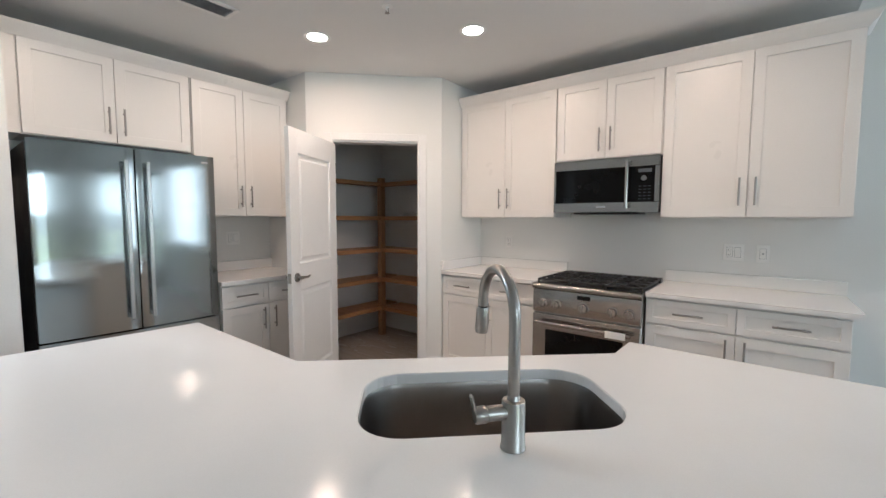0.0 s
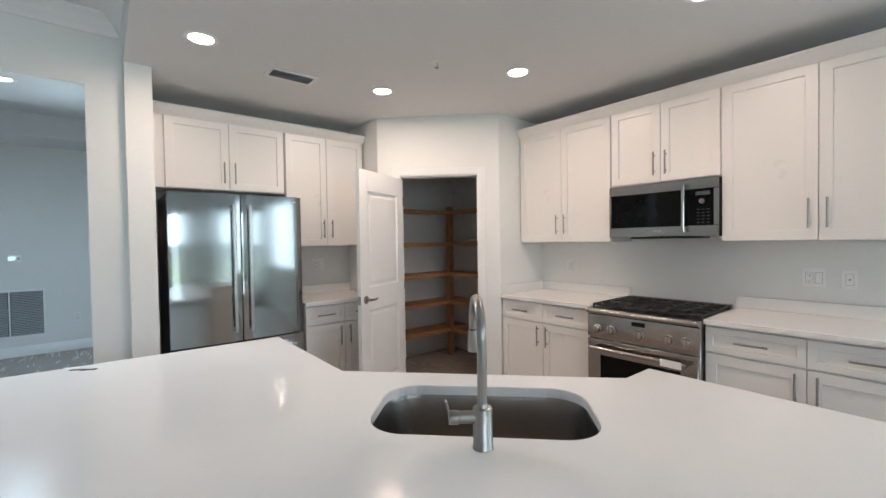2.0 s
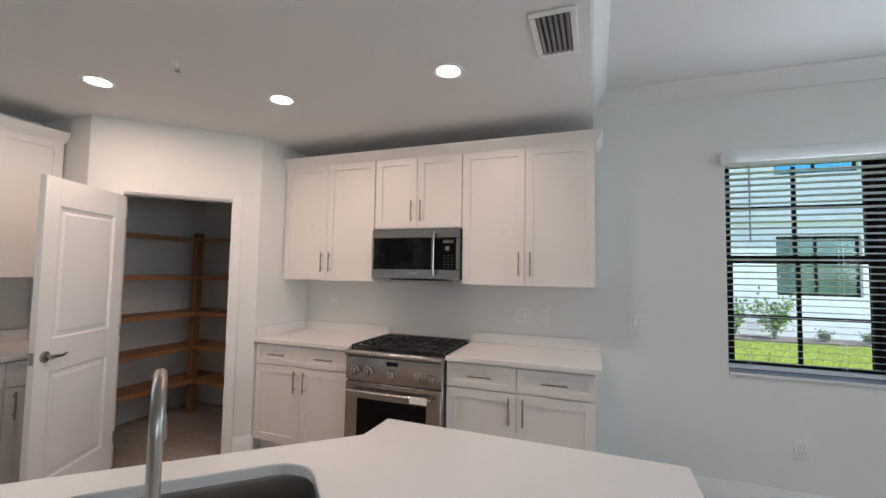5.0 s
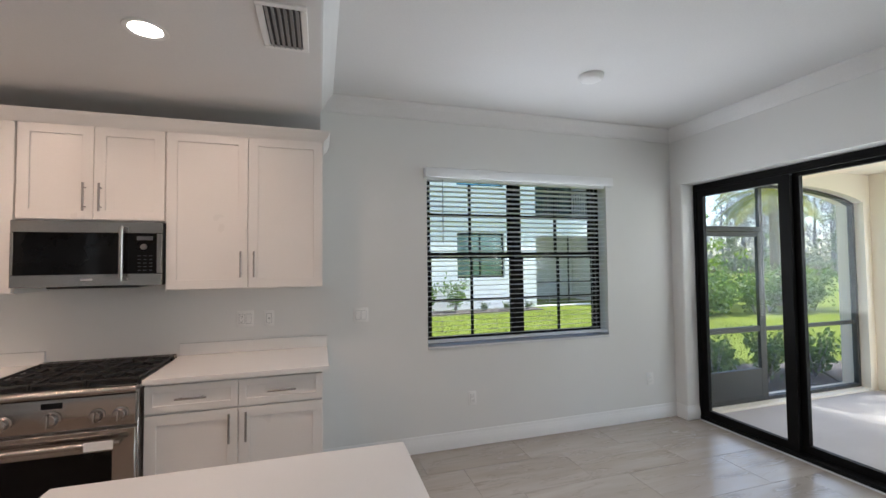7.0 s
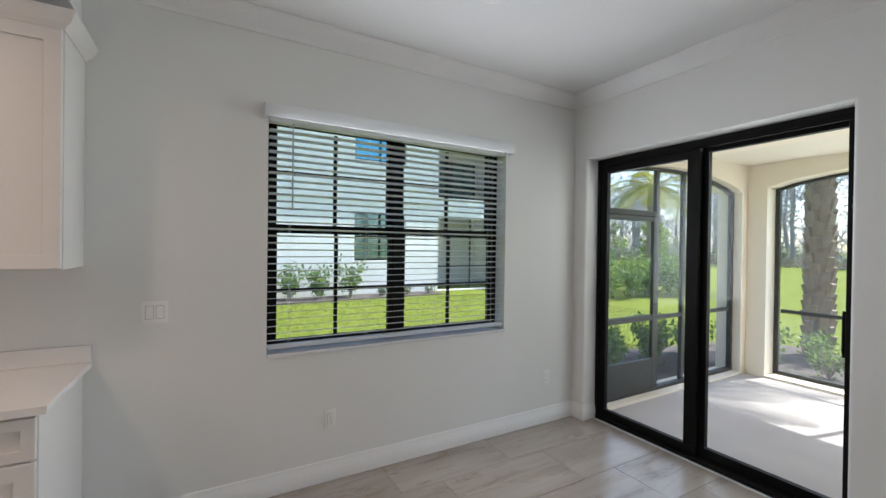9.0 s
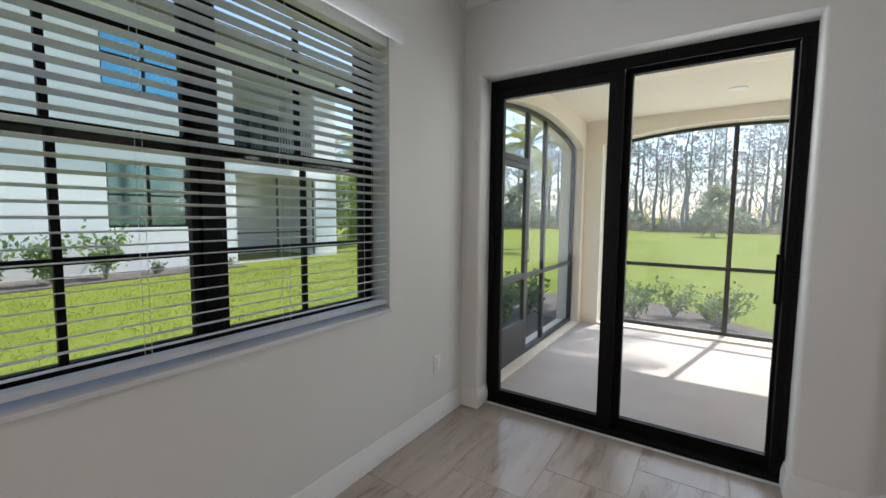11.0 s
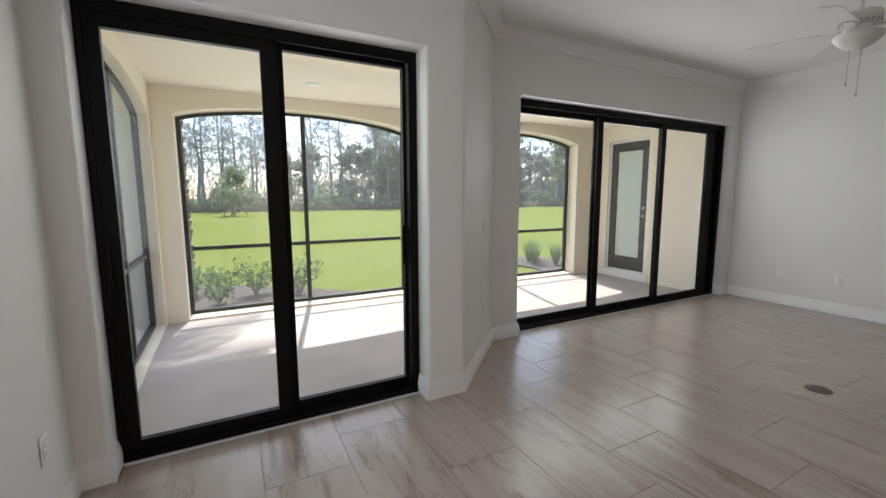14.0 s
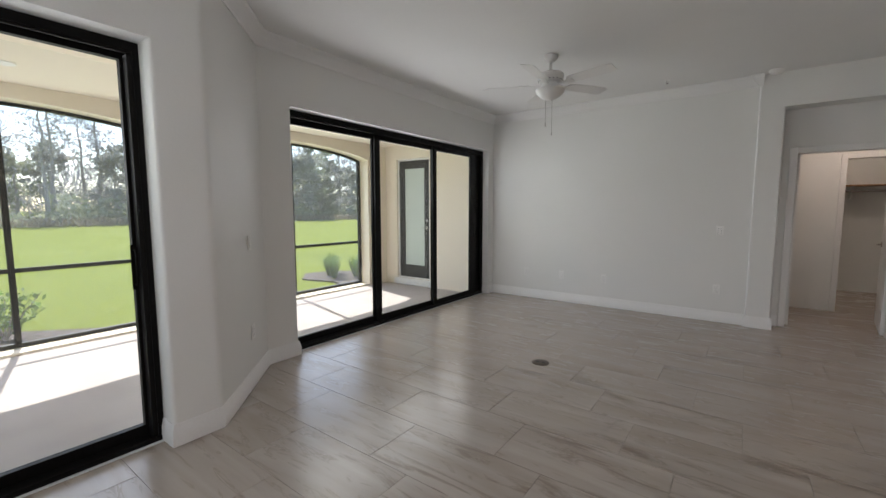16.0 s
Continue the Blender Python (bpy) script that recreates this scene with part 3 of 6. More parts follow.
xw = -2.72 + 0.327
upper("white shaker wall cabinet above the fridge", 0.885, 1.855, 2.42, pose(xw, 1.385, 0, 0, 0, 90), "fridge wall cabinets")
upper("white shaker wall cabinet with two tall doors beside the fridge", 0.765, 1.39, 2.42, pose(xw, 2.275, 0, 0, 0, 90), "fridge wall cabinets")
base("white shaker base cabinet with drawers between fridge and pantry", 0.72, pose(-2.72 + 0.602, 2.32, 0, 0, 0, 90))
boxpart("filler_panel", (-2.72, 1.299, 1.855, xw + 0.015, 1.384, 2.42), CAB, None, 0.001)
tagged(bpy.data.objects["filler_panel"], "narrow white filler strip beside the fridge cabinet", "panel")

# crown strips on the cabinets
CC = [(0, 2.395), (0.006, 2.395), (0.012, 2.408), (0.03, 2.42), (0.042, 2.45), (0.048, 2.458), (0.048, 2.468), (0, 2.468)]
bm = B()
sweep(bm, [(XR, YN), (XR, yu - 0.022), (XL, yu - 0.022)][::-1], CC)
tagged(part("cabinet_crown", bm, CAB, None, "", True), "white crown strip along the range wall cabinets", "moulding")
bm = B()
sweep(bm, [(xw + 0.022, 1.299), (xw + 0.022, 3.045)], CC)
tagged(part("cabinet_crown", bm, CAB, None, "", True), "white crown strip along the fridge wall cabinets", "moulding")

# worktops with low upstands


def worktop(label, poly, splashes):
    t = thing("worktop", label, "worktop")
    bm = B()
    slab(bm, poly, (), 0.03, Matrix.Translation((0, 0, 0.886)))
    bmesh.ops.bevel(bm, geom=[e for e in bm.edges if len(e.link_faces) == 2 and e.calc_face_angle() > 0.5], offset=0.002, segments=2, affect="EDGES")
    part("slab", bm, QUARTZ, t)
    for s in splashes:
        boxpart("upstand", s, QUARTZ, t, 0.0015)
    return t


yc = YN - 0.65
worktop("white quartz worktop between pantry and range", [(-1.287, yc), (RA - 0.003, yc), (RA - 0.003, YN - 0.001), (-1.287, YN - 0.001)], [(-1.289, yc + 0.01, 0.917, -1.269, YN - 0.0225, 1.0), (-1.287, YN - 0.021, 0.917, RA - 0.003, YN - 0.001, 1.0)])
worktop("white quartz worktop at the open end of the range wall", [(RB + 0.003, yc), (1.38, yc), (1.38, YN - 0.001), (RB + 0.003, YN - 0.001)], [(RB + 0.003, YN - 0.021, 0.917, 1.38, YN - 0.001, 1.0)])
worktop("white quartz worktop between fridge and pantry", [(-2.719, 2.315), (-2.07, 2.315), (-2.07, 3.048), (-2.719, 3.048)], [(-2.719, 2.315, 0.917, -2.70, 3.048, 1.0)])

# ---- range ----


def gas_range(m):
    r = thing("gas_range", "stainless steel gas range with black cast iron grates", "range", m)
    w, d = 0.748, 0.66
    boxpart("body", (0, 0.03, 0.09, w, d, 0.895), STEEL, r, 0.003)
    boxpart("kick_panel", (0.01, 0.08, 0.001, w - 0.01, 0.12, 0.09), BLACK, r)
    bm = B()
    box(bm, 0.002, 0.0, 0.70, w - 0.002, 0.03, 0.865, bev=0.006, seg=2)
    cp = part("control_panel", bm, STEEL, r, "", True)
    boxpart("display", (0.335, -0.002, 0.818, 0.425, 0.001, 0.848), GLOSSBLK, cp, 0.0005, "small black clock display")
    for kx in (0.08, 0.185, 0.38, 0.575, 0.68):
        bm = B()
        big = 0.034 if kx == 0.38 else 0.029
        mm = Matrix.Translation((kx, 0.0, 0.765)) @ Matrix.Rotation(radians(90), 4, "X")
        lathe(bm, [(big + 0.008, 0), (big + 0.008, 0.004), (big, 0.007), (big, 0.028), (big - 0.004, 0.034), (0.006, 0.036)], 24, mm)
        box(bm, kx - 0.005, -0.046, 0.765 - big * 0.95, kx + 0.005, -0.033, 0.765 + big * 0.95, bev=0.002)
        part("knob", bm, STEEL, cp, "", True)
    bm = B()   # bull-nosed front of the cooktop
    sweep(bm, [(0.0, 0.03), (w, 0.03)], [(0, 0.868), (0.028, 0.868), (0.038, 0.876), (0.041, 0.888), (0.036, 0.901), (0.024, 0.908), (0, 0.908)])
    part("front_rail", bm, STEEL, r, "", True)
    bm = B()
    box(bm, 0.003, 0.0, 0.20, w - 0.003, 0.028, 0.685, bev=0.004)
    door = part("oven_door", bm, STEEL, r, "", True)
    boxpart("oven_window", (0.105, -0.003, 0.29, w - 0.105, 0.001, 0.575), GLOSSBLK, door, 0.001, "black oven glass")
    bm = B()
    rod(bm, (0.05, -0.05, 0.632), (w - 0.05, -0.05, 0.632), 0.014, seg=16)
    for hx in (0.07, w - 0.07):
        box(bm, hx - 0.014, -0.05, 0.62, hx + 0.014, 0.0, 0.645, bev=0.003)
    hd = part("handle", bm, STEEL, door, "", True)
    boxpart("tag", (w - 0.20, -0.069, 0.607, w - 0.075, -0.0655, 0.652), PLASTIC, hd, 0.0005, "white paper tag on the handle")
    boxpart("drawer_front", (0.003, 0.0, 0.095, w - 0.003, 0.028, 0.193), STEEL, r, 0.004)
    boxpart("cooktop", (0.004, 0.05, 0.895, w - 0.004, d - 0.03, 0.905), BLACK, r, 0.002)
    bm = B()
    box(bm, 0.0, d - 0.05, 0.90, w, d, 0.937, bev=0.003)
    bg = part("vent_trim", bm, STEEL, r, "", True)
    for i in range(20):
        x = 0.04 + i * 0.036
        boxpart("slot", (x, d - 0.043, 0.9365, x + 0.022, d - 0.012, 0.939), BLACK, bg)
    for bx, by, br in ((0.16, 0.19, 0.045), (0.16, 0.46, 0.038), (0.38, 0.33, 0.05), (0.60, 0.19, 0.05), (0.60, 0.46, 0.038)):
        bm = B()
        lathe(bm, [(br, 0.904), (br, 0.914), (br * 0.72, 0.916), (br * 0.72, 0.923), (br * 0.6, 0.926)], 20, Matrix.Translation((bx, by, 0)))
        part("burner", bm, IRON, r, "", True)
    for i in range(3):
        x0, x1 = 0.012 + i * 0.245, 0.012 + i * 0.245 + 0.242
        y0, y1, z = 0.055, d - 0.065, 0.938
        bm = B()
        t = 0.006
        for q in ((x0, y0, x1, y0 + 2 * t), (x0, y1 - 2 * t, x1, y1), (x0, y0 + 2 * t, x0 + 2 * t, y1 - 2 * t), (x1 - 2 * t, y0 + 2 * t, x1, y1 - 2 * t)):
            box(bm, q[0], q[1], z - 0.014, q[2], q[3], z, bev=0.002)
        cx = (x0 + x1) / 2
        box(bm, cx - t, y0 + 2 * t, z - 0.012, cx + t, y1 - 2 * t, z + 0.001)
        for cy in (y0 + (y1 - y0) * 0.26, y0 + (y1 - y0) * 0.5, y0 + (y1 - y0) * 0.74):
            box(bm, x0 + 2 * t, cy - t, z - 0.012, x1 - 2 * t, cy + t, z + 0.002)
        for cy in (y0 + (y1 - y0) * 0.26, y0 + (y1 - y0) * 0.74):
            for s in (-1, 1):
                box(bm, -0.10, -t * 0.8, z - 0.011, 0.10, t * 0.8, z + 0.003, m=Matrix.Translation((cx, cy, 0)) @ Matrix.Rotation(radians(45 * s), 4, "Z"))
        for fx in (x0 + t, x1 - t):
            for fy in (y0 + t, y1 - t):
                box(bm, fx - t, fy - t, 0.905, fx + t, fy + t, z - 0.012)
        part("grate", bm, IRON, r, "", True)
    return r


gas_range(pose(RA + 0.004, YN - 0.70, 0))

# ---- microwave ----


def microwave(m):
    r = thing("microwave", "stainless over-the-range microwave with black glass door", "microwave", m)
    w, h, d = 0.748, 0.388, 0.36
    boxpart("body", (0, 0.022, 0, w, d, h), BLACK, r, 0.003)
    boxpart("top_band", (0, 0.0, h - 0.07, w, 0.02, h), STEEL, r, 0.003)
    boxpart("bottom_band", (0, 0.0, 0, w, 0.02, 0.072), STEEL, r, 0.003)
    boxpart("side_band", (0, 0.0, 0.073, 0.016, 0.02, h - 0.071), STEEL, r, 0.002)
    boxpart("side_band", (w - 0.028, 0.0, 0.073, w, 0.02, h - 0.071), STEEL, r, 0.002)
    boxpart("window", (0.017, 0.002, 0.073, 0.565, 0.02, h - 0.071), GLOSSBLK, r, 0.001, "black glass door window")
    pan = boxpart("keypad", (0.567, 0.002, 0.073, w - 0.029, 0.02, h - 0.071), GLOSSBLK, r, 0.001, "black glass control panel")
    bm = B()
    lathe(bm, [(0.018, 0), (0.018, 0.002), (0.014, 0.008), (0.002, 0.009)], 20, Matrix.Translation((0.652, 0.002, 0.235)) @ Matrix.Rotation(radians(90), 4, "X"))
    part("dial", bm, NICKEL, pan, "", True)
    boxpart("display", (0.615, 0.0005, 0.275, 0.70, 0.0018, 0.300), LCDOFF, pan, 0, "faint lit display")
    for i in range(5):
        for j in range(3):
            boxpart("key", (0.62 + j * 0.03, 0.0012, 0.09 + i * 0.022, 0.638 + j * 0.03, 0.0018, 0.094 + i * 0.022), LCDOFF, pan)
    bm = B()
    rod(bm, (0.548, -0.036, 0.03), (0.548, -0.036, h - 0.03), 0.012, seg=14)
    for z in (0.05, h - 0.05):
        box(bm, 0.538, -0.036, z - 0.012, 0.558, 0.0, z + 0.012, bev=0.002)
    part("handle", bm, STEEL, r, "", True)
    boxpart("badge", (0.335, -0.0012, 0.035, 0.395, 0.0, 0.046), GRILLE, r)
    boxpart("vent", (0.14, 0.06, -0.014, w - 0.14, 0.30, 0.0), BLACK, r, 0.004)
    return r


LCDOFF = surface("dim_display", (0.10, 0.11, 0.12), None, 0.2, bump=0)
microwave(pose(XA + 0.004, YN - 0.385, 1.428))

# ---- refrigerator ----


def fridge(m):
    r = thing("refrigerator", "stainless french-door refrigerator with long bar handles", "refrigerator", m)
    w, h, d = 0.925, 1.795, 0.60
    boxpart("body", (0, 0.06, 0.02, w, d, h - 0.01), BLACK, r, 0.004)
    mid = w / 2
    for s, (a, b) in ((-1, (0.0, mid - 0.004)), (1, (mid + 0.004, w))):
        bm = B()
        n = 14
        rows = []
        for i in range(n + 1):
            u = i / n
            x = a + (b - a) * u
            bow = -0.020 * (1 - (2 * (x / w) - 1) ** 2)
            edge = 0.006 if i in (0, n) else 0.0
            rows.append((x, bow + edge))
        prof = rows + [(b, 0.055), (a, 0.055)]
        slab(bm, prof, (), h - 0.695, Matrix.Translation((0, 0, 0.695)))
        dr = part("door", bm, STEELV, r, "", True)
        hx = mid + s * 0.055
        bm = B()
        box(bm, hx - 0.011, -0.075, 0.765, hx + 0.011, -0.057, 1.715, bev=0.003)
        for z in (0.785, 1.695):
            box(bm, hx - 0.009, -0.0575, z - 0.012, hx + 0.009, -0.012, z + 0.012, bev=0.002)
        part("handle", bm, BARSTEEL, dr)
    boxpart("badge", (w - 0.13, -0.0065, 1.745, w - 0.045, -0.003, 1.757), GRILLE, r)
    bm = B()
    slab(bm, [(w * i / 14, -0.020 * (1 - (2 * i / 14 - 1) ** 2)) for i in range(15)] + [(w, 0.055), (0, 0.055)], (), 0.60, Matrix.Translation((0, 0, 0.085)))
    fz = part("freezer_drawer", bm, STEELV, r, "", True)
    bm = B()
    box(bm, 0.08, -0.075, 0.604, w - 0.08, -0.057, 0.626, bev=0.003)
    for x in (0.13, w - 0.13):
        box(bm, x - 0.02, -0.062, 0.603, x + 0.02, -0.006, 0.627, bev=0.003)
    part("handle", bm, BARSTEEL, fz)
    for x in (0.05, w - 0.05):
        boxpart("foot", (x - 0.02, 0.10, 0.001, x + 0.02, 0.14, 0.02), BLACK, r)
    return r


fridge(pose(-2.06, 1.363, 0, 0, 0, 90))

# ---- island, sink, tap ----
ISL = [(-0.98, 1.747), (-0.196, 1.742), (0.585, 2.474), (0.59, 2.648), (1.608, 2.640), (1.608, 2.215), (-0.5, 0.10), (-0.5, -0.3), (-1.07, -0.3)]
ISLB = [(-0.95, 1.71), (-0.21, 1.705), (0.61, 2.46), (0.615, 2.61), (1.56, 2.60), (1.56, 2.42), (-0.62, 0.36), (-0.62, -0.1), (-1.03, -0.1)]
SINKC, SINKA = (0.430, 1.898), 44.0
SW, SD = 0.647, 0.362
ca, sa = math.cos(radians(SINKA)), math.sin(radians(SINKA))


def sinkloop(w, h, r):
    return [(SINKC[0] + x * ca - y * sa, SINKC[1] + x * sa + y * ca) for x, y in rrect(0, 0, w, h, r, 8)]


isl = thing("kitchen_island", "angled white kitchen island with white quartz top", "island")
bm = B()
slab(bm, ISL, [sinkloop(SW, SD, 0.11)], 0.032, Matrix.Translation((0, 0, 0.884)))
bmesh.ops.bevel(bm, geom=[e for e in bm.edges if len(e.link_faces) == 2 and e.calc_face_angle() > 0.5 and abs(e.verts[0].co.z - e.verts[1].co.z) < 0.001], offset=0.0025, segments=2, affect="EDGES")
part("top", bm, QUARTZ, isl, "white quartz slab")
bm = B()
hole = [sinkloop(SW + 0.06, SD + 0.06, 0.12)]
slab(bm, ISLB, hole, 0.78, Matrix.Translation((0, 0, 0.10)))
part("body", bm, CAB, isl)
bm = B()
slab(bm, [(x * 0.97 + 0.01, y * 0.97 + 0.03) for x, y in ISLB], (), 0.098, Matrix.Translation((0, 0, 0.001)))
part("plinth", bm, CAB, isl)

sk = thing("sink", "undermount stainless steel single bowl sink", "sink")
bm = B()
loops = [(SW + 0.05, SD + 0.05, 0.12, 0.8825), (SW + 0.012, SD + 0.012, 0.115, 0.8825), (SW + 0.004, SD + 0.004, 0.112, 0.87), (SW - 0.02, SD - 0.02, 0.10, 0.72), (SW - 0.03, SD - 0.03, 0.095, 0.69), (SW - 0.08, SD - 0.08, 0.08, 0.668), (0.14, 0.12, 0.05, 0.660)]
rings = [[bm.verts.new((x, y, z)) for x, y in sinkloop(w, h, r)] for w, h, r, z in loops]
for a, b in zip(rings, rings[1:]):
    for i in range(len(a)):
        bm.faces.new((a[i], a[(i + 1) % len(a)], b[(i + 1) % len(a)], b[i]))
bm.faces.new(rings[-1])
bmesh.ops.recalc_face_normals(bm, faces=bm.faces[:])
bmesh.ops.reverse_faces(bm, faces=bm.faces[:])
part("bowl", bm, SINKM, sk, "", True)
bm = B()
lathe(bm, [(0.055, 0.661), (0.055, 0.664), (0.042, 0.6645), (0.036, 0.658), (0.004, 0.656)], 28, Matrix.Translation((*SINKC, 0)))
part("drain", bm, STEEL, sk, "", True)

tp = thing("kitchen_tap", "brushed nickel pull-down tap with a curved spout", "tap", pose(0.597, 1.731, 0.9165, 0, 0, 143) @ Matrix.Scale(0.87, 4))
bm = B()
lathe(bm, [(0.030, 0), (0.030, 0.003), (0.0275, 0.006), (0.0275, 0.110), (0.026, 0.114), (0.0165, 0.116), (0.0155, 0.120), (0.0137, 0.126)], 28)
part("base", bm, NICKEL, tp, "", True)


def tube(bm, pts, r, seg=16):
    pts = [Vector(p) for p in pts]
    rings = []
    up = Vector((0, 1, 0))
    for i, p in enumerate(pts):
        d = (pts[min(i + 1, len(pts) - 1)] - pts[max(i - 1, 0)]).normalized()
        s = d.cross(up).normalized() if abs(d.dot(up)) < 0.98 else Vector((1, 0, 0))
        n = s.cross(d)
        rr = r[i] if isinstance(r, list) else r
        rings.append([bm.verts.new(p + (s * math.cos(2 * math.pi * k / seg) + n * math.sin(2 * math.pi * k / seg)) * rr) for k in range(seg)])
    for a, b in zip(rings, rings[1:]):
        for k in range(seg):
            bm.faces.new((a[k], a[(k + 1) % seg], b[(k + 1) % seg], b[k]))
    bm.faces.new(rings[0][::-1])
    bm.faces.new(rings[-1])
    bmesh.ops.recalc_face_normals(bm, faces=bm.faces[:])


R = 0.105
pts = [(0, 0, 0.125), (0, 0, 0.27)] + [(R - R * math.cos(radians(a)), 0, 0.30 + R * math.sin(radians(a))) for a in range(0, 181, 9)] + [(2 * R + 0.001, 0, 0.293)]
bm = B()
tube(bm, pts, 0.0137)
part("spout", bm, NICKEL, tp, "", True)
bm = B()
tube(bm, [(2 * R + 0.001, 0, 0.296), (2 * R + 0.002, 0, 0.290), (2 * R + 0.002, 0, 0.286)], [0.0132, 0.0132, 0.0132])
part("dark_joint", bm, BLACK, tp, "", True)
bm = B()
tube(bm, [(2 * R + 0.002, 0, 0.288), (2 * R + 0.003, 0, 0.282), (2 * R + 0.010, 0, 0.222), (2 * R + 0.0105, 0, 0.214)], [0.0145, 0.0165, 0.0185, 0.0165])
part("spray_head", bm, NICKEL, tp, "", True)
boxpart("button", (2 * R + 0.026, -0.005, 0.24, 2 * R + 0.032, 0.005, 0.255), BLACK, tp, 0.001)
bm = B()
tube(bm, [(0, 0.018, 0.088), (0.0, 0.066, 0.088)], [0.0175, 0.0175])
lv = part("lever_hub", bm, NICKEL, tp, "", True)
bm = B()
tube(bm, [(0, 0.0665, 0.088), (0.0, 0.070, 0.088), (0.0, 0.092, 0.088), (0.0, 0.096, 0.088)], [0.0168, 0.0195, 0.0195, 0.017])
part("lever_knob", bm, NICKEL, lv, "", True)
bm = B()
box(bm, -0.009, 0.089, 0.095, 0.009, 0.0955, 0.138, bev=0.002, m=Matrix.Translation((0, 0.09, 0.09)) @ Matrix.Rotation(radians(-14), 4, "X") @ Matrix.Translation((0, -0.09, -0.09)))
part("lever", bm, NICKEL, lv)

# a few dark marks of tape left on the island top
for i, (dx, dy, rz) in enumerate(((0, 0, 20), (0.03, 0.035, 28), (-0.045, -0.02, 15))):
    st = boxpart("tape_strip", (-0.028, -0.008, 0, 0.028, 0.008, 0.0015), LCDOFF if i < 2 else PLASTIC, None, 0.0004)
    st.matrix_world = pose(-0.95 + dx, 0.93 + dy, 0.9165, 0, 0, rz + 40)
    tagged(st, "small strip of dark tape stuck on the quartz top", "tape", "tape strips")

# ---- pantry door and shelves ----
hinge = Vector((-1.938, 3.203))
ang = math.degrees(math.atan2(-0.63, 0.32))
pd = thing("door_pantry", "white two-panel pantry door standing wide open", "door", pose(hinge.x, hinge.y, 0, 0, 0, ang))
DWD, DH = 0.70, 2.005


def panel_door(parent, w, h, splits, material, th=0.035):
    """A moulded door leaf along +x from the hinge at x=0."""
    bm = B()
    st = 0.11
    zs = [0.008] + [z for s in splits for z in s] + [h]
    box(bm, 0, -th / 2, 0.008, st, th / 2, h, bev=0.0015)
    box(bm, w - st, -th / 2, 0.008, w, th / 2, h, bev=0.0015)
    for a, b in zip(zs[0::2], zs[1::2]):
        box(bm, st, -th / 2, a, w - st, th / 2, b)
    leaf = part("leaf", bm, material, parent, "", True)
    for a, b in splits:
        bm = B()
        y = th / 2
        for s in (-1, 1):
            o = [(st, a), (w - st, a), (w - st, b), (st, b)]
            ins = (0.0, 0.012, 0.03, 0.045)
            dep = (0.0, 0.010, 0.010, 0.003)
            rr = []
            for k, dd in zip(ins, dep):
                rr.append([bm.verts.new((px + (k if px == st else -k), s * (y - dd), pz + (k if pz == a else -k))) for px, pz in o])
            for u, v in zip(rr, rr[1:]):
                for i in range(4):
                    bm.faces.new((u[i], u[(i + 1) % 4], v[(i + 1) % 4], v[i]))
            bm.faces.new(rr[-1])
        bmesh.ops.recalc_face_normals(bm, faces=bm.faces[:])
        part("panel", bm, material, leaf, "", False)
    return leaf


panel_door(pd, DWD, DH, [(0.23, 0.86), (1.05, 1.84)], TRIM)


def lever_set(parent, x, z, s, th=0.035, toward=-1):
    bm = B()
    mm = Matrix.Translation((x, s * th / 2, z)) @ Matrix.Rotation(radians(-90 * s), 4, "X")
    lathe(bm, [(0.033, 0), (0.033, 0.006), (0.028, 0.010), (0.011, 0.012), (0.011, 0.045), (0.004, 0.046)], 22, mm)
    y = s * (th / 2 + 0.042)
    tube(bm, [(x, y, z), (x + toward * 0.03, y, z), (x + toward * 0.07, y + s * 0.003, z - 0.004), (x + toward * 0.11, y - s * 0.004, z + 0.003)], [0.011, 0.010, 0.008, 0.007], 10)
    return part("lever_handle", bm, NICKEL, parent, "satin nickel lever handle", True)


lever_set(pd, DWD - 0.065, 0.955, 1)
lever_set(pd, DWD - 0.065, 0.955, -1)
boxpart("latch_plate", (DWD - 0.0005, -0.012, 0.92, DWD + 0.0015, 0.012, 0.99), NICKEL, pd)
for z in (0.25, 1.02, 1.80):
    bm = B()
    rod(bm, (-0.004, 0.018, z - 0.045), (-0.004, 0.018, z + 0.045), 0.006, seg=10)
    part("hinge", bm, NICKEL, pd, "", True)

# casing round the pantry opening
bm = B()
M45 = Matrix.Translation((oa.x, oa.y, 0)) @ Matrix.Rotation(radians(45), 4, "Z")
ow = (ob_ - oa).length
for a, b, c, e in ((-0.075, -0.012, 0.001, 2.10), (ow + 0.012, ow + 0.075, 0.001, 2.10), (-0.012, ow + 0.012, 2.037, 2.10)):
    box(bm, a, -0.016, c, b, -0.001, e, bev=0.003, m=M45)
for a, b in ((-0.012, 0.0), (ow, ow + 0.012)):
    box(bm, a, -0.012, 0.001, b, 0.0, 2.037, m=M45)
structure("trim_pantry_casing", bm, TRIM, "white painted door casing round the pantry opening", "casing", True)
boxpart("strike_plate", (ow - 0.003, 0.03, 0.92, ow - 0.0005, 0.055, 0.99), NICKEL, None)
sp = bpy.data.objects["strike_plate"]
sp.matrix_world = M45
tagged(sp, "small satin nickel strike plate in the pantry jamb", "strike plate")

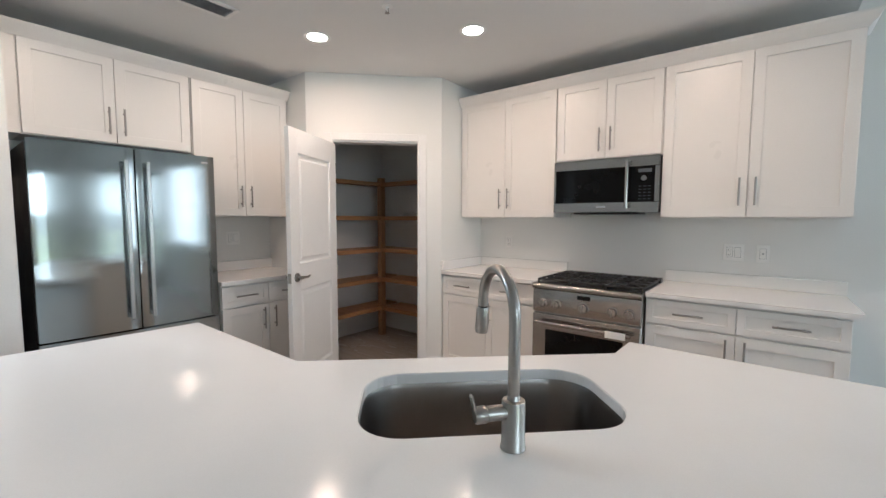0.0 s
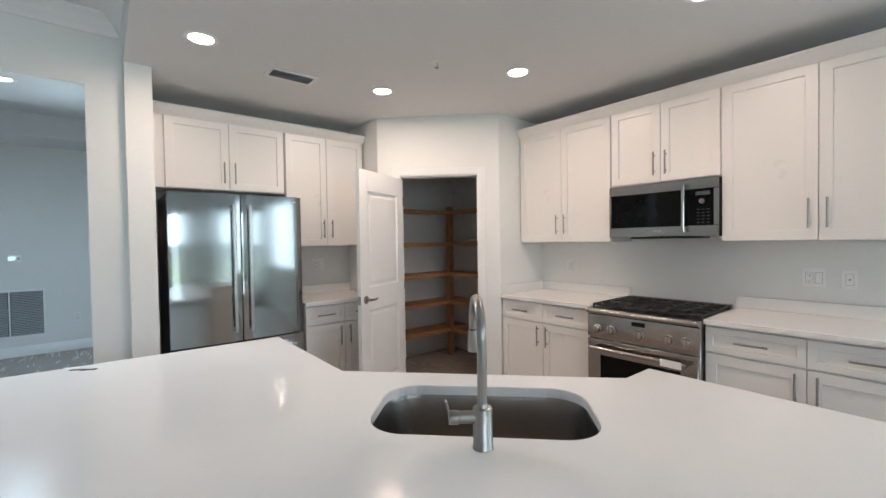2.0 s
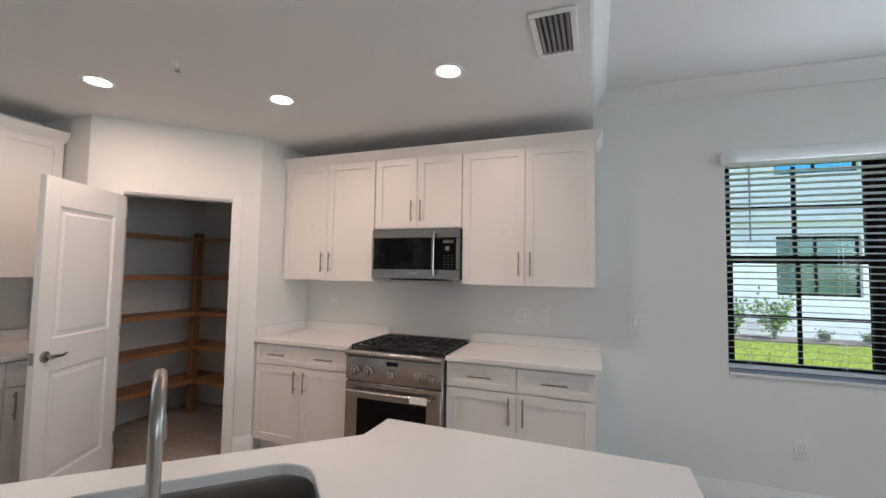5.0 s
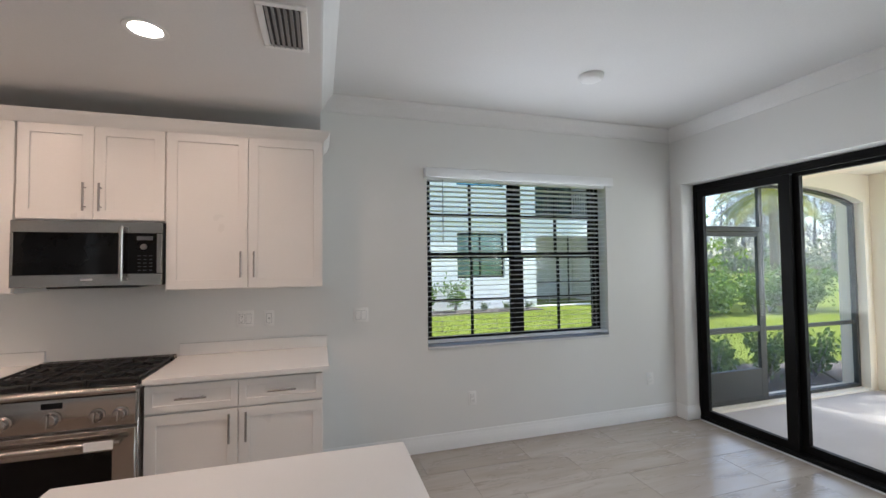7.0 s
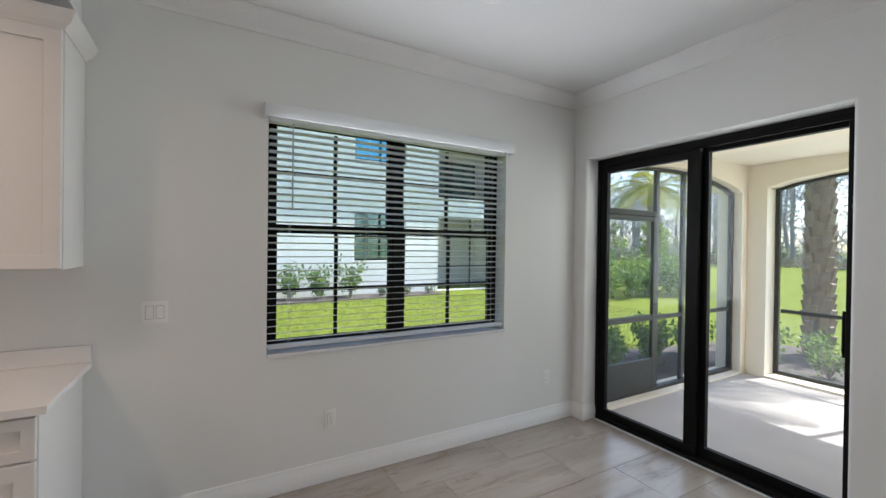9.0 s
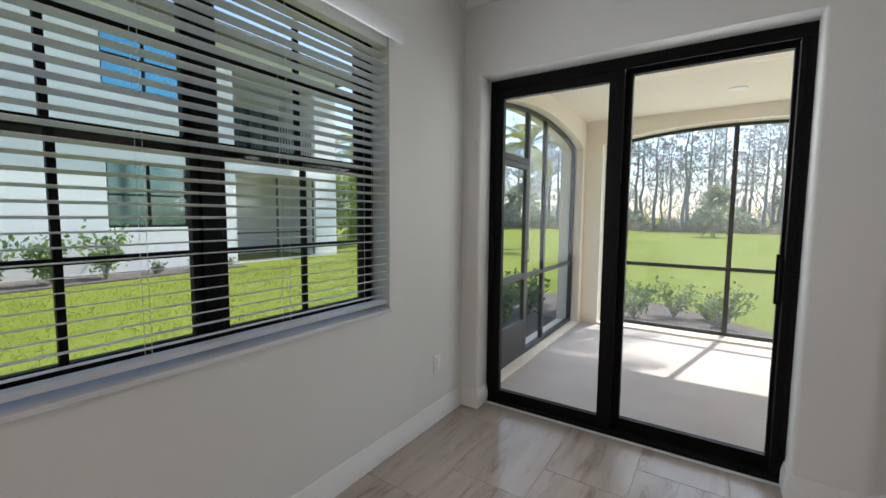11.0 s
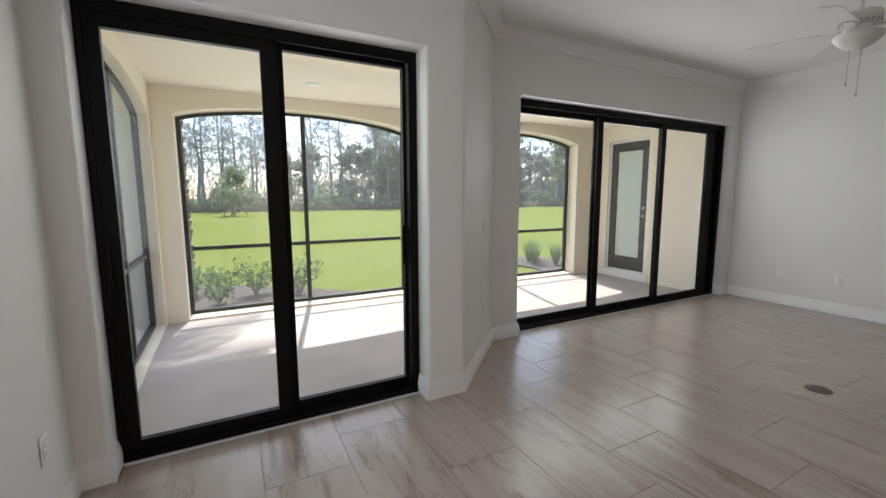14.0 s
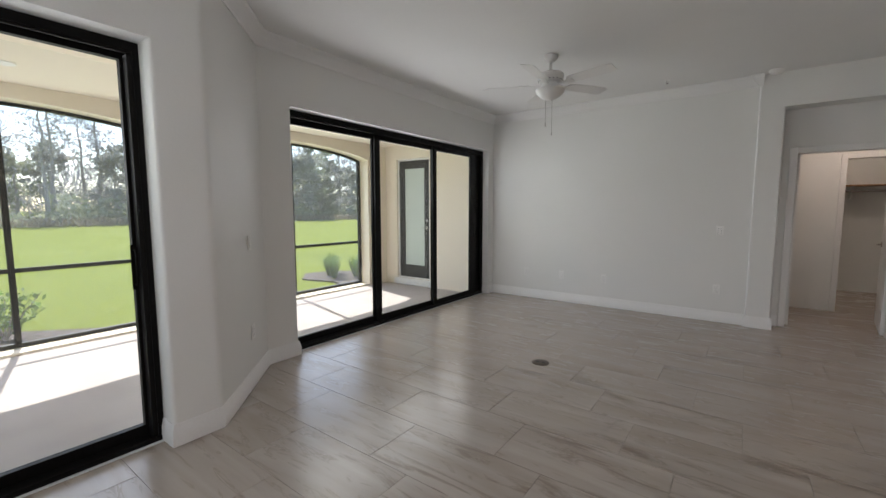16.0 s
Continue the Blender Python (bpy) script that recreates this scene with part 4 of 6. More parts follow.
PX, PY = -2.55, 4.32      # inner corner of the shelves
pk = thing("pantry_shelves", "unfinished pine corner shelving with a central post", "shelving")
bm = B()
box(bm, PX - 0.045, PY - 0.02, 0.001, PX + 0.02, PY + 0.045, 1.84, bev=0.002)
part("post", bm, PINE, pk)
for z in (0.345, 0.685, 1.03, 1.40, 1.785):
    boxpart("shelf", (PX + 0.022, PY + 0.002, z - 0.018, -1.395, 4.619, z), PINEH, pk, 0.001)
    boxpart("shelf", (-2.849, 3.155, z - 0.018, PX, PY - 0.022, z), PINEH, pk, 0.001)
    boxpart("front_strip", (PX + 0.022, PY - 0.018, z - 0.042, -1.395, PY + 0.001, z + 0.002), PINEH, pk, 0.001)
    boxpart("front_strip", (PX, 3.155, z - 0.042, PX + 0.019, PY - 0.022, z + 0.002), PINEH, pk, 0.001)
    boxpart("shelf", (-2.849, PY - 0.02, z - 0.018, PX - 0.047, 4.619, z), PINEH, pk, 0.001)
bag = boxpart("paper_bundle", (-0.09, -0.05, 0, 0.09, 0.05, 0.035), GRILLE, None, 0.012, seg=2)
bag.matrix_world = pose(-2.16, 4.42, 1.4005, 0, 0, 12)
tagged(bag, "small grey paper bundle lying on a pantry shelf", "bundle")

# ---- window with blinds ----
WX0, WX1, WZ0, WZ1 = 2.185, 3.965, 0.83, 2.30
win = tagged(new("window_1"), "double single-hung window with black frames and white blinds", "window", "", "structure")
yg = YN + 0.12


def bars(name, quads, y0, y1, material, parent, bev=0.002):
    bm = B()
    for x0, z0, x1, z1 in quads:
        box(bm, x0, y0, z0, x1, y1, z1, bev=bev)
    return part(name, bm, material, parent, "", True)


mx = (WX0 + WX1) / 2
bars("window_frame", [(WX0, WZ0 + 0.02, WX0 + 0.04, WZ1), (WX1 - 0.04, WZ0 + 0.02, WX1, WZ1), (WX0 + 0.04, WZ0 + 0.02, WX1 - 0.04, WZ0 + 0.045), (WX0 + 0.04, WZ1 - 0.012, WX1 - 0.04, WZ1), (mx - 0.034, WZ0 + 0.045, mx + 0.034, WZ1 - 0.012)], yg, yg + 0.09, FRAMEBLK, win)
ZM = 1.61
for a, b in ((WX0 + 0.041, mx - 0.035), (mx + 0.035, WX1 - 0.041)):
    for lo, hi, cz, dy, nm in ((WZ0 + 0.046, ZM + 0.027, 1.215, 0.012, "lower_sash"), (ZM - 0.027, WZ1 - 0.013, 1.975, 0.05, "upper_sash")):
        s = 0.03
        bm = B()
        rect_ring(bm, a, lo, b, hi, s, s, s, s if hi < 2 else 0.016, yg + dy, yg + dy + 0.034, 0.002)
        sash = part(nm, bm, FRAMEBLK, win)
        cx = (a + b) / 2
        bars("muntin", [(cx - 0.011, lo + s, cx + 0.011, hi - s)], yg + dy + 0.006, yg + dy + 0.028, FRAMEBLK, sash, 0.001)
        bars("muntin", [(a + s, cz - 0.011, cx - 0.0115, cz + 0.011), (cx + 0.0115, cz - 0.011, b - s, cz + 0.011)], yg + dy + 0.006, yg + dy + 0.028, FRAMEBLK, sash, 0.001)
        pn = boxpart("pane", (a + s - 0.004, yg + dy + 0.015, lo + s - 0.004, b - s + 0.004, yg + dy + 0.019, hi - s + 0.004), GLASS, sash)
        pn.visible_shadow = False
boxpart("window_sill", (WX0 + 0.001, YN - 0.018, WZ0 + 0.0005, WX1 - 0.001, yg - 0.001, WZ0 + 0.02), SILL, win, 0.002, "pale marble sill")

bl = thing("window_blind", "white horizontal slat blind lowered over the window", "blind")
boxpart("valance", (WX0 - 0.03, YN - 0.075, 2.255, WX1 + 0.03, YN - 0.062, 2.335), BLIND, bl, 0.003)
for x in (WX0 - 0.03, WX1 + 0.017):
    boxpart("valance_return", (x, YN - 0.0615, 2.255, x + 0.013, YN - 0.002, 2.335), BLIND, bl, 0.002)
boxpart("head_rail", (WX0 + 0.006, YN + 0.01, 2.245, WX1 - 0.006, YN + 0.062, 2.298), BLIND, bl, 0.002)
bm = B()
n = 6
xs = (WX0 + 0.008, WX1 - 0.008)
w = 0.05
top, bot = [], []
for i in range(n + 1):
    u = (i / n - 0.5) * w
    arch = 0.0012 * (1 - (2 * i / n - 1) ** 2)
    top.append((u, arch))
ring = [(u, z) for u, z in top] + [(u, z - 0.0022) for u, z in reversed(top)]
ends = [[bm.verts.new((x, u, z)) for u, z in ring] for x in xs]
for i in range(len(ring)):
    j = (i + 1) % len(ring)
    bm.faces.new((ends[0][i], ends[0][j], ends[1][j], ends[1][i]))
bm.faces.new(ends[0][::-1])
bm.faces.new(ends[1])
bmesh.ops.recalc_face_normals(bm, faces=bm.faces[:])
slat_me = mesh_of("slat", bm, BLIND)
SLZ = [0.925 + i * 0.0425 for i in range(31)]
for k, z in enumerate(SLZ):
    s = new("slat", slat_me)
    s.parent = bl
    s.matrix_basis = pose(0, YN + 0.036, z, -8.0 + 1.0 * math.sin(k * 2.3), 0, 0.05 * math.sin(k * 1.7))
boxpart("bottom_rail", (WX0 + 0.008, YN + 0.010, 0.875, WX1 - 0.008, YN + 0.062, 0.897), BLIND, bl, 0.003)
for x in (WX0 + 0.13, WX0 + 0.63, WX1 - 0.63, WX1 - 0.13):
    bm = B()
    for y in (YN + 0.0085, YN + 0.0635):
        rod(bm, (x, y, 0.89), (x, y, 2.25), 0.0009, seg=5)
    for z in SLZ:
        rod(bm, (x, YN + 0.0085, z - 0.006), (x, YN + 0.0635, z - 0.004), 0.0007, seg=4)
    part("ladder_cord", bm, BLIND, bl)
bm = B()
rod(bm, (WX0 + 0.14, YN + 0.002, 1.72), (WX0 + 0.14, YN + 0.002, 2.25), 0.005, seg=8)
part("tilt_wand", bm, GRILLE, bl, "", True)

# ---- sliding doors (walls run along y; local x = along the wall, y = outwards) ----


def sliding_door(name, label, m, w, h, edges, order, handles, tops):
    """edges: panel limits along the wall; order: which track each panel is on."""
    t = tagged(new(name), label, "sliding door", "", "structure")
    t.matrix_world = m
    nt = max(order) + 1
    pit = 0.05 if nt < 3 else 0.036
    dep = pit * nt + 0.02
    bm = B()
    slab(bm, [(0, 0.031), (0.03, 0.031), (0.03, h - 0.05), (w - 0.03, h - 0.05), (w - 0.03, 0.031), (w, 0.031), (w, h), (0, h)], (), dep, Matrix(((1, 0, 0, 0), (0, 0, 1, 0), (0, 1, 0, 0), (0, 0, 0, 1))))
    part("door_frame", bm, FRAMEBLK, t)
    bars("head_stop", [(0.031, h - 0.066, w - 0.031, h - 0.0505)], -0.002, 0.011, FRAMEBLK, t, 0.002)
    bars("jamb_stop", [(w - 0.058, 0.031, w - 0.0305, h - 0.0665)], 0.0, 0.011 + pit * order[-1], FRAMEBLK, t, 0.002)
    bars("track", [(0, 0.001, w, 0.03)], -0.01, dep + 0.02, FRAMEBLK, t, 0.003)
    for (a, b, l, r), k, top in zip(edges, order, tops):
        y = 0.012 + pit * k
        lo, hi = 0.032, h - 0.052
        bm = B()
        rect_ring(bm, a, lo, b, hi, l, 0.066, r, top, y, y + pit - 0.008, 0.002)
        pnl = part("panel", bm, FRAMEBLK, t)
        g = boxpart("pane", (a + l - 0.005, y + 0.016, lo + 0.06, b - r + 0.005, y + 0.023, hi - 0.07), GLASS, pnl)
        g.visible_shadow = False
    for x, k, z, s in handles:
        y = 0.012 + pit * k
        bm = B()
        tube(bm, [(x, y, z - 0.10), (x, y - 0.035, z - 0.10), (x, y - 0.04, z - 0.09), (x, y - 0.04, z + 0.09), (x, y - 0.035, z + 0.10), (x, y, z + 0.10)], 0.007, 8)
        box(bm, x - 0.016, y - 0.004, z - 0.13, x + 0.016, y, z + 0.13, bev=0.002)
        part("pull_handle", bm, FRAMEBLK, t, "black loop pull", True)
    return t


# local +x runs towards -y of the world, local +y outwards (+x of the world)
sliding_door("door_slider_nook", "black framed two-panel glass sliding door, closed", pose(4.895, 4.368, 0, 0, 0, -90), 1.712, 2.293,
                   [(0.022, 0.865, 0.07, 0.084), (0.80, 1.69, 0.105, 0.052)], [0, 1], [(0.045, 0, 1.05, 1), (1.64, 1, 1.05, 1)], [0.072, 0.036])
SL2 = sliding_door("door_slider_living", "black framed three-panel glass sliding door, closed", pose(5.605, 1.308, 0, 0, 0, -90), 3.556, 2.308,
                   [(0.03, 1.26, 0.06, 0.085), (1.19, 2.35, 0.085, 0.085), (2.25, 3.345, 0.085, 0.15)], [2, 1, 0], [(0.055, 2, 1.05, 1), (3.235, 0, 1.05, 1)], [0.06, 0.066, 0.072])
bars("pocket_stile", [(3.36, 0.032, 3.525, 2.256)], 0.045, 0.12, FRAMEBLK, SL2, 0.003)
for nm, dims in (("threshold_nook", (4.86, 2.657, -0.004, 5.08, 4.367, 0.0015)), ("threshold_living", (5.58, -2.248, -0.004, 5.83, 1.308, 0.0015))):
    bm = B()
    box(bm, *dims)
    structure(nm, bm, SILL, "pale stone threshold under a sliding door", "threshold")

# ---- lanai ----
LX, LYN, LYS, LC = 7.72, 4.44, -2.18, 2.56


def arch_loop(a, b, z0, spring, rise, n=16):
    pts = [(a, z0), (b, z0), (b, spring)]
    for i in range(1, n):
        u = 1 - 2 * i / n
        pts.append(((a + b) / 2 + (b - a) / 2 * u, spring + rise * math.sqrt(max(0.0, 1 - u * u)) * 0.35 + rise * 0.65 * (1 - u * u)))
    pts.append((a, spring))
    return pts


# east wall with two arches: plate in (y, z), thickened along x
M_E = Matrix(((0, 0, 1, LX), (1, 0, 0, 0), (0, 1, 0, 0), (0, 0, 0, 1)))
M_N = Matrix(((1, 0, 0, 0), (0, 0, 1, LYN), (0, 1, 0, 0), (0, 0, 0, 1)))
E1, E2 = (1.48, 4.23), (-1.72, 1.12)
bm = B()
slab(bm, [(LYS, -0.15), (LYN, -0.15), (LYN, 3.1), (LYS, 3.1)], [arch_loop(*E1, 0.004, 2.27, 0.15), arch_loop(*E2, 0.004, 2.27, 0.15)], 0.28, M_E)
structure("wall_lanai_east", bm, STUCCO, "cream stucco lanai wall with wide flat arches", "wall")
bm = B()
slab(bm, [(5.03, -0.15), (8.0, -0.15), (8.0, 3.1), (5.03, 3.1)], [arch_loop(5.12, 7.60, 0.004, 2.22, 0.17)], 0.28, M_N)
structure("wall_lanai_north", bm, STUCCO, "cream stucco lanai wall with one arch", "wall")
bm = B()
M_S = Matrix(((1, 0, 0, 0), (0, 0, 1, LYS - 0.25), (0, 1, 0, 0), (0, 0, 0, 1)))
slab(bm, [(5.79, -0.15), (8.0, -0.15), (8.0, 3.1), (5.79, 3.1)], [[(6.655, 0.10), (7.435, 0.10), (7.435, 2.302), (6.655, 2.302)]], 0.249, M_S)
structure("wall_lanai_south", bm, STUCCO, "cream stucco lanai wall with a bedroom door", "wall")
bm = B()
box(bm, 5.04, 2.66, 0.0, 5.06, 4.44, 3.0)
box(bm, 5.802, LYS, 2.32, 5.812, 1.31, 3.0)
slab(bm, [(5.035, 2.65), (5.035, 2.535), (5.803, 1.767), (5.803, 1.31), (5.812, 1.31), (5.812, 1.775), (5.06, 2.54), (5.06, 2.65)], (), 3.0)
for v in bm.verts:
    if v.co.x < 5.07 and v.co.y > 2.655 and v.co.z < 0.01:
        v.co.z = 2.31
structure("wall_lanai_west", bm, STUCCO, "cream stucco outer face of the house", "wall")
bm = B()
slab(bm, [(5.062, LYN), (5.062, 2.54), (5.812, 1.79), (5.812, LYS), (7.72, LYS), (7.72, LYN)], (), 0.12, Matrix.Translation((0, 0, LC)))
structure("ceiling_lanai", bm, STUCCO, "cream painted lanai ceiling", "ceiling")
bm = B()
box(bm, 4.5, -3.2, 3.1, 8.5, 5.2, 3.3)
structure("roof", bm, ROOFT, "dark tiled roof edge above the lanai", "roof")
bm = B()
box(bm, 5.0, LYS - 0.2, -0.15, 8.02, 4.74, -0.022)
structure("floor_lanai", bm, PAVER, "pale concrete floor of the screened lanai", "floor")

# door in the south wall of the lanai
ld = tagged(new("door_lanai"), "dark bronze door with a tall frosted glass panel, closed", "door", "", "structure")
ld.matrix_world = pose(6.655, LYS - 0.10, 0.101)
bars("door_frame", [(0, 0, 0.035, 2.2), (0.745, 0, 0.78, 2.2), (0.035, 2.165, 0.745, 2.2), (0.035, 0.0, 0.745, 0.02)], 0.0, 0.07, TRIM, ld, 0.002)
leaf = bars("leaf", [(0.037, 0.022, 0.157, 2.163), (0.623, 0.022, 0.743, 2.163), (0.157, 0.022, 0.623, 0.25), (0.157, 2.02, 0.623, 2.163)], 0.015, 0.055, DARKDOOR, ld, 0.002)
boxpart("pane", (0.150, 0.03, 0.24, 0.63, 0.04, 2.03), FROST, leaf, 0, "frosted glass")
bm = B()
lathe(bm, [(0.028, 0), (0.028, 0.008), (0.010, 0.01), (0.010, 0.05)], 18, Matrix.Translation((0.095, 0.055, 0.95)) @ Matrix.Rotation(radians(-90), 4, "X"))
tube(bm, [(0.095, 0.10, 0.95), (0.14, 0.10, 0.95), (0.20, 0.10, 0.945)], [0.009, 0.008, 0.007], 8)
lathe(bm, [(0.026, 0), (0.026, 0.01), (0.01, 0.012)], 18, Matrix.Translation((0.095, 0.055, 1.08)) @ Matrix.Rotation(radians(-90), 4, "X"))
part("lever_handle", bm, NICKEL, ld, "satin nickel lever and deadbolt", True)
for z in (0.25, 1.1, 1.95):
    bm = B()
    rod(bm, (0.745, 0.06, z - 0.05), (0.745, 0.06, z + 0.05), 0.007, seg=8)
    part("hinge", bm, NICKEL, ld)

boxpart("door_step", (-0.07, 0.101, -0.12, 0.85, 0.125, -0.002), TRIM, ld, 0.004, "white painted step below the door")

# screens in the arches


def screen(name, label, m, a, b, spring, rise, posts, rails, door=None):
    s = thing(name, label, "screen", m)
    fw = 0.045
    out = arch_loop(a + 0.002, b - 0.002, 0.006, spring - 0.002, rise)
    ins = arch_loop(a + fw, b - fw, 0.045, spring - fw * 0.6, rise - 0.006)
    bm = B()
    slab(bm, out, [ins], 0.05)
    part("border_frame", bm, SCREENFR, s)

    def top_at(x):
        u = (2 * x - a - b) / (b - a)
        return spring + rise * math.sqrt(max(0.0, 1 - u * u)) * 0.35 + rise * 0.65 * (1 - u * u) - 0.03
    for x in posts:
        boxpart("post", (x - 0.024, 0.046, 0.004, x + 0.024, top_at(x), 0.046), SCREENFR, s, 0.002)
    xs = [a + fw] + sorted(list(posts)) + [b - fw]
    for x0, x1 in zip(xs, xs[1:]):
        for z in rails:
            boxpart("rail", (x0 + 0.025, z - 0.022, 0.008, x1 - 0.025, z + 0.022, 0.042), SCREENFR, s, 0.002)
    bm = B()
    mid = [(x, z) for x, z in arch_loop(a + fw, b - fw, 0.045, spring - fw * 0.6, rise - 0.006)]
    bm.faces.new([bm.verts.new((x, z, 0.025)) for x, z in mid])
    part("mesh_sheet", bm, SCREEN, s, "fine grey insect screen")
    if door:
        x0, x1, zt = door
        bm = B()
        for q in ((x0, 0.05, x0 + 0.05, zt), (x1 - 0.05, 0.05, x1, zt), (x0 + 0.05, zt - 0.05, x1 - 0.05, zt), (x0 + 0.05, 0.05, x1 - 0.05, 0.36), (x0 + 0.05, 0.76, x1 - 0.05, 0.82)):
            box(bm, q[0], q[1], -0.006, q[2], q[3], 0.03, bev=0.003)
        dl = part("screen_door", bm, SCREENFR, s, "", True)
        bm = B()
        tube(bm, [(x1 - 0.025, 0.93, -0.006), (x1 - 0.025, 0.93, -0.04), (x1 - 0.025, 1.06, -0.04), (x1 - 0.025, 1.06, -0.006)], 0.006, 8)
        part("door_pull", bm, SCREENFR, dl, "", True)
        boxpart("rail", (x0, zt + 0.004, 0.0, x1 + 0.03, zt + 0.06, 0.046), SCREENFR, s, 0.002)
    return s


M_ES = Matrix(((0, 0, 1, 7.93), (1, 0, 0, 0), (0, 1, 0, 0), (0, 0, 0, 1)))
M_NS = Matrix(((1, 0, 0, 0), (0, 0, 1, 4.53), (0, 1, 0, 0), (0, 0, 0, 1)))
screen("screen_panel", "dark framed insect screen filling an arch", M_ES, *E1, 2.27, 0.15, [2.86], [0.78])
screen("screen_panel", "dark framed insect screen filling an arch", M_ES, *E2, 2.27, 0.15, [-0.30], [0.78])
screen("screen_panel", "dark framed insect screen with a screen door", M_NS, 5.12, 7.60, 2.22, 0.17, [6.04, 6.53], [0.78], (5.17, 6.010, 1.85))
bm = B()
lathe(bm, [(0.075, LC - 0.001), (0.075, LC - 0.008), (0.05, LC - 0.014), (0.004, LC - 0.014)], 24, Matrix.Translation((7.0, 2.9, 0)))
lc = part("lanai_light", bm, PLASTIC, None, "", True)
tagged(lc, "round white flush light in the lanai ceiling", "light")

# ---- ground, neighbour, distance ----
GZ = -0.14
bm = B()
n = 40
box(bm, -700, -700, GZ - 0.5, 900, 900, GZ)
structure("ground", bm, LAWN, "bright green mown lawn reaching the woods", "lawn")

# ---- foliage helpers ----


def quads(centres, size, rng, aspect=2.2, up=0.0, flat=0.0):
    """Leaf quads: one small folded-free leaf at each centre, turned at random."""
    n = len(centres)
    d = rng.normal(size=(n, 3))
    d[:, 2] = d[:, 2] * (1 - flat) + up
    d /= np.linalg.norm(d, axis=1)[:, None]
    s = np.cross(d, rng.normal(size=(n, 3)))
    s /= np.linalg.norm(s, axis=1)[:, None] + 1e-9
    sz = size * rng.uniform(0.6, 1.3, n)[:, None]
    a = centres - d * sz * 0.5
    b = centres + s * sz / aspect * 0.5
    c = centres + d * sz * 0.5
    e = centres - s * sz / aspect * 0.5
    v = np.stack([a, b, c, e], 1).reshape(-1, 3)
    f = np.arange(4 * n).reshape(-1, 4)
    return v, f


def leaf_mesh(name, groups, material):
    vs, fs, k = [], [], 0
    for v, f in groups:
        vs.append(v)
        fs.append(f + k)
        k += len(v)
    return raw(name, np.concatenate(vs).tolist(), np.concatenate(fs).tolist(), material)


def blob_points(rng, n, centre, rad, shell=0.55):
    p = rng.normal(size=(n, 3))
    p /= np.linalg.norm(p, axis=1)[:, None]
    r = rng.uniform(shell, 1.0, n) ** 0.6
    return np.array(centre) + p * r[:, None] * np.array(rad)


def shrub(label, m, h, w, seed, material, leaf=0.07, count=420, group="garden shrubs"):
    rng = np.random.default_rng(seed)
    t = thing("shrub", label, "shrub", m, group)
    bm = B()
    tips = []
    for i in range(9):
        a = rng.uniform(0, 2 * math.pi)
        tip = Vector((math.cos(a) * w * rng.uniform(0.15, 0.45), math.sin(a) * w * rng.uniform(0.15, 0.45), h * rng.uniform(0.55, 0.95)))
        mid = tip * 0.5 + Vector((0, 0, h * 0.06))
        rod(bm, (0, 0, 0), mid, 0.012, 0.008, 5, False)
        rod(bm, mid, tip, 0.008, 0.003, 5, False)
        tips.append(tip)
    part("stems", bm, BARK, t)
    cs = []
    for tip in tips:
        k = count // len(tips)
        u = rng.uniform(0.3, 1.05, k)[:, None]
        cs.append(np.array(tip)[None] * u + rng.normal(size=(k, 3)) * np.array((w, w, h)) * 0.085)
    cs = np.concatenate(cs)
    cs[:, 2] = np.maximum(cs[:, 2], 0.04)
    ob = new("leaves", leaf_mesh("leaves", [quads(cs, leaf, rng, 2.0, 0.25)], material))
    ob.parent = t
    return t


def grass_clump(label, m, h, seed, material):
    rng = np.random.default_rng(seed)
    vs, fs = [], []
    for i in range(140):
        a = rng.uniform(0, 2 * math.pi)
        lean = rng.uniform(0.1, 0.8)
        d = np.array((math.cos(a), math.sin(a), 0))
        s = np.array((-d[1], d[0], 0)) * 0.006
        l = h * rng.uniform(0.6, 1.0)
        p = [d * 0.04, d * (0.04 + lean * l * 0.35) + np.array((0, 0, l * 0.65)), d * (0.04 + lean * l) + np.array((0, 0, l * (1 - 0.3 * lean)))]
        k = len(vs)
        vs += [p[0] - s, p[0] + s, p[1] + s, p[1] - s, p[2]]
        fs += [(k, k + 1, k + 2, k + 3), (k + 3, k + 2, k + 4)]
    ob = new("ornamental_grass", raw("ornamental_grass", [tuple(v) for v in vs], fs, material))
    ob.matrix_world = m
    return tagged(ob, label, "grass", "ornamental grasses")


# ---- ceiling fittings ----


def can_light(x, y, z):
    t = thing("recessed_light", "round white recessed ceiling light, switched on", "ceiling light", pose(x, y, z), "recessed lights")
    bm = B()
    lathe(bm, [(0.088, 0.0), (0.090, -0.003), (0.086, -0.006), (0.066, -0.004), (0.064, 0.0)], 36)
    part("trim_ring", bm, PLASTIC, t, "", True)
    bm = B()
    lathe(bm, [(0.063, -0.001), (0.063, -0.003), (0.004, -0.0035)], 32)
    part("diffuser", bm, LED, t)
    return t


first = can_light(*CANS[0], KC - 0.0005)
for x, y in CANS[1:]:
    copy_thing(first, pose(x, y, KC - 0.0005))
copy_thing(first, pose(-2.8, 0.5, KC - 0.0005))


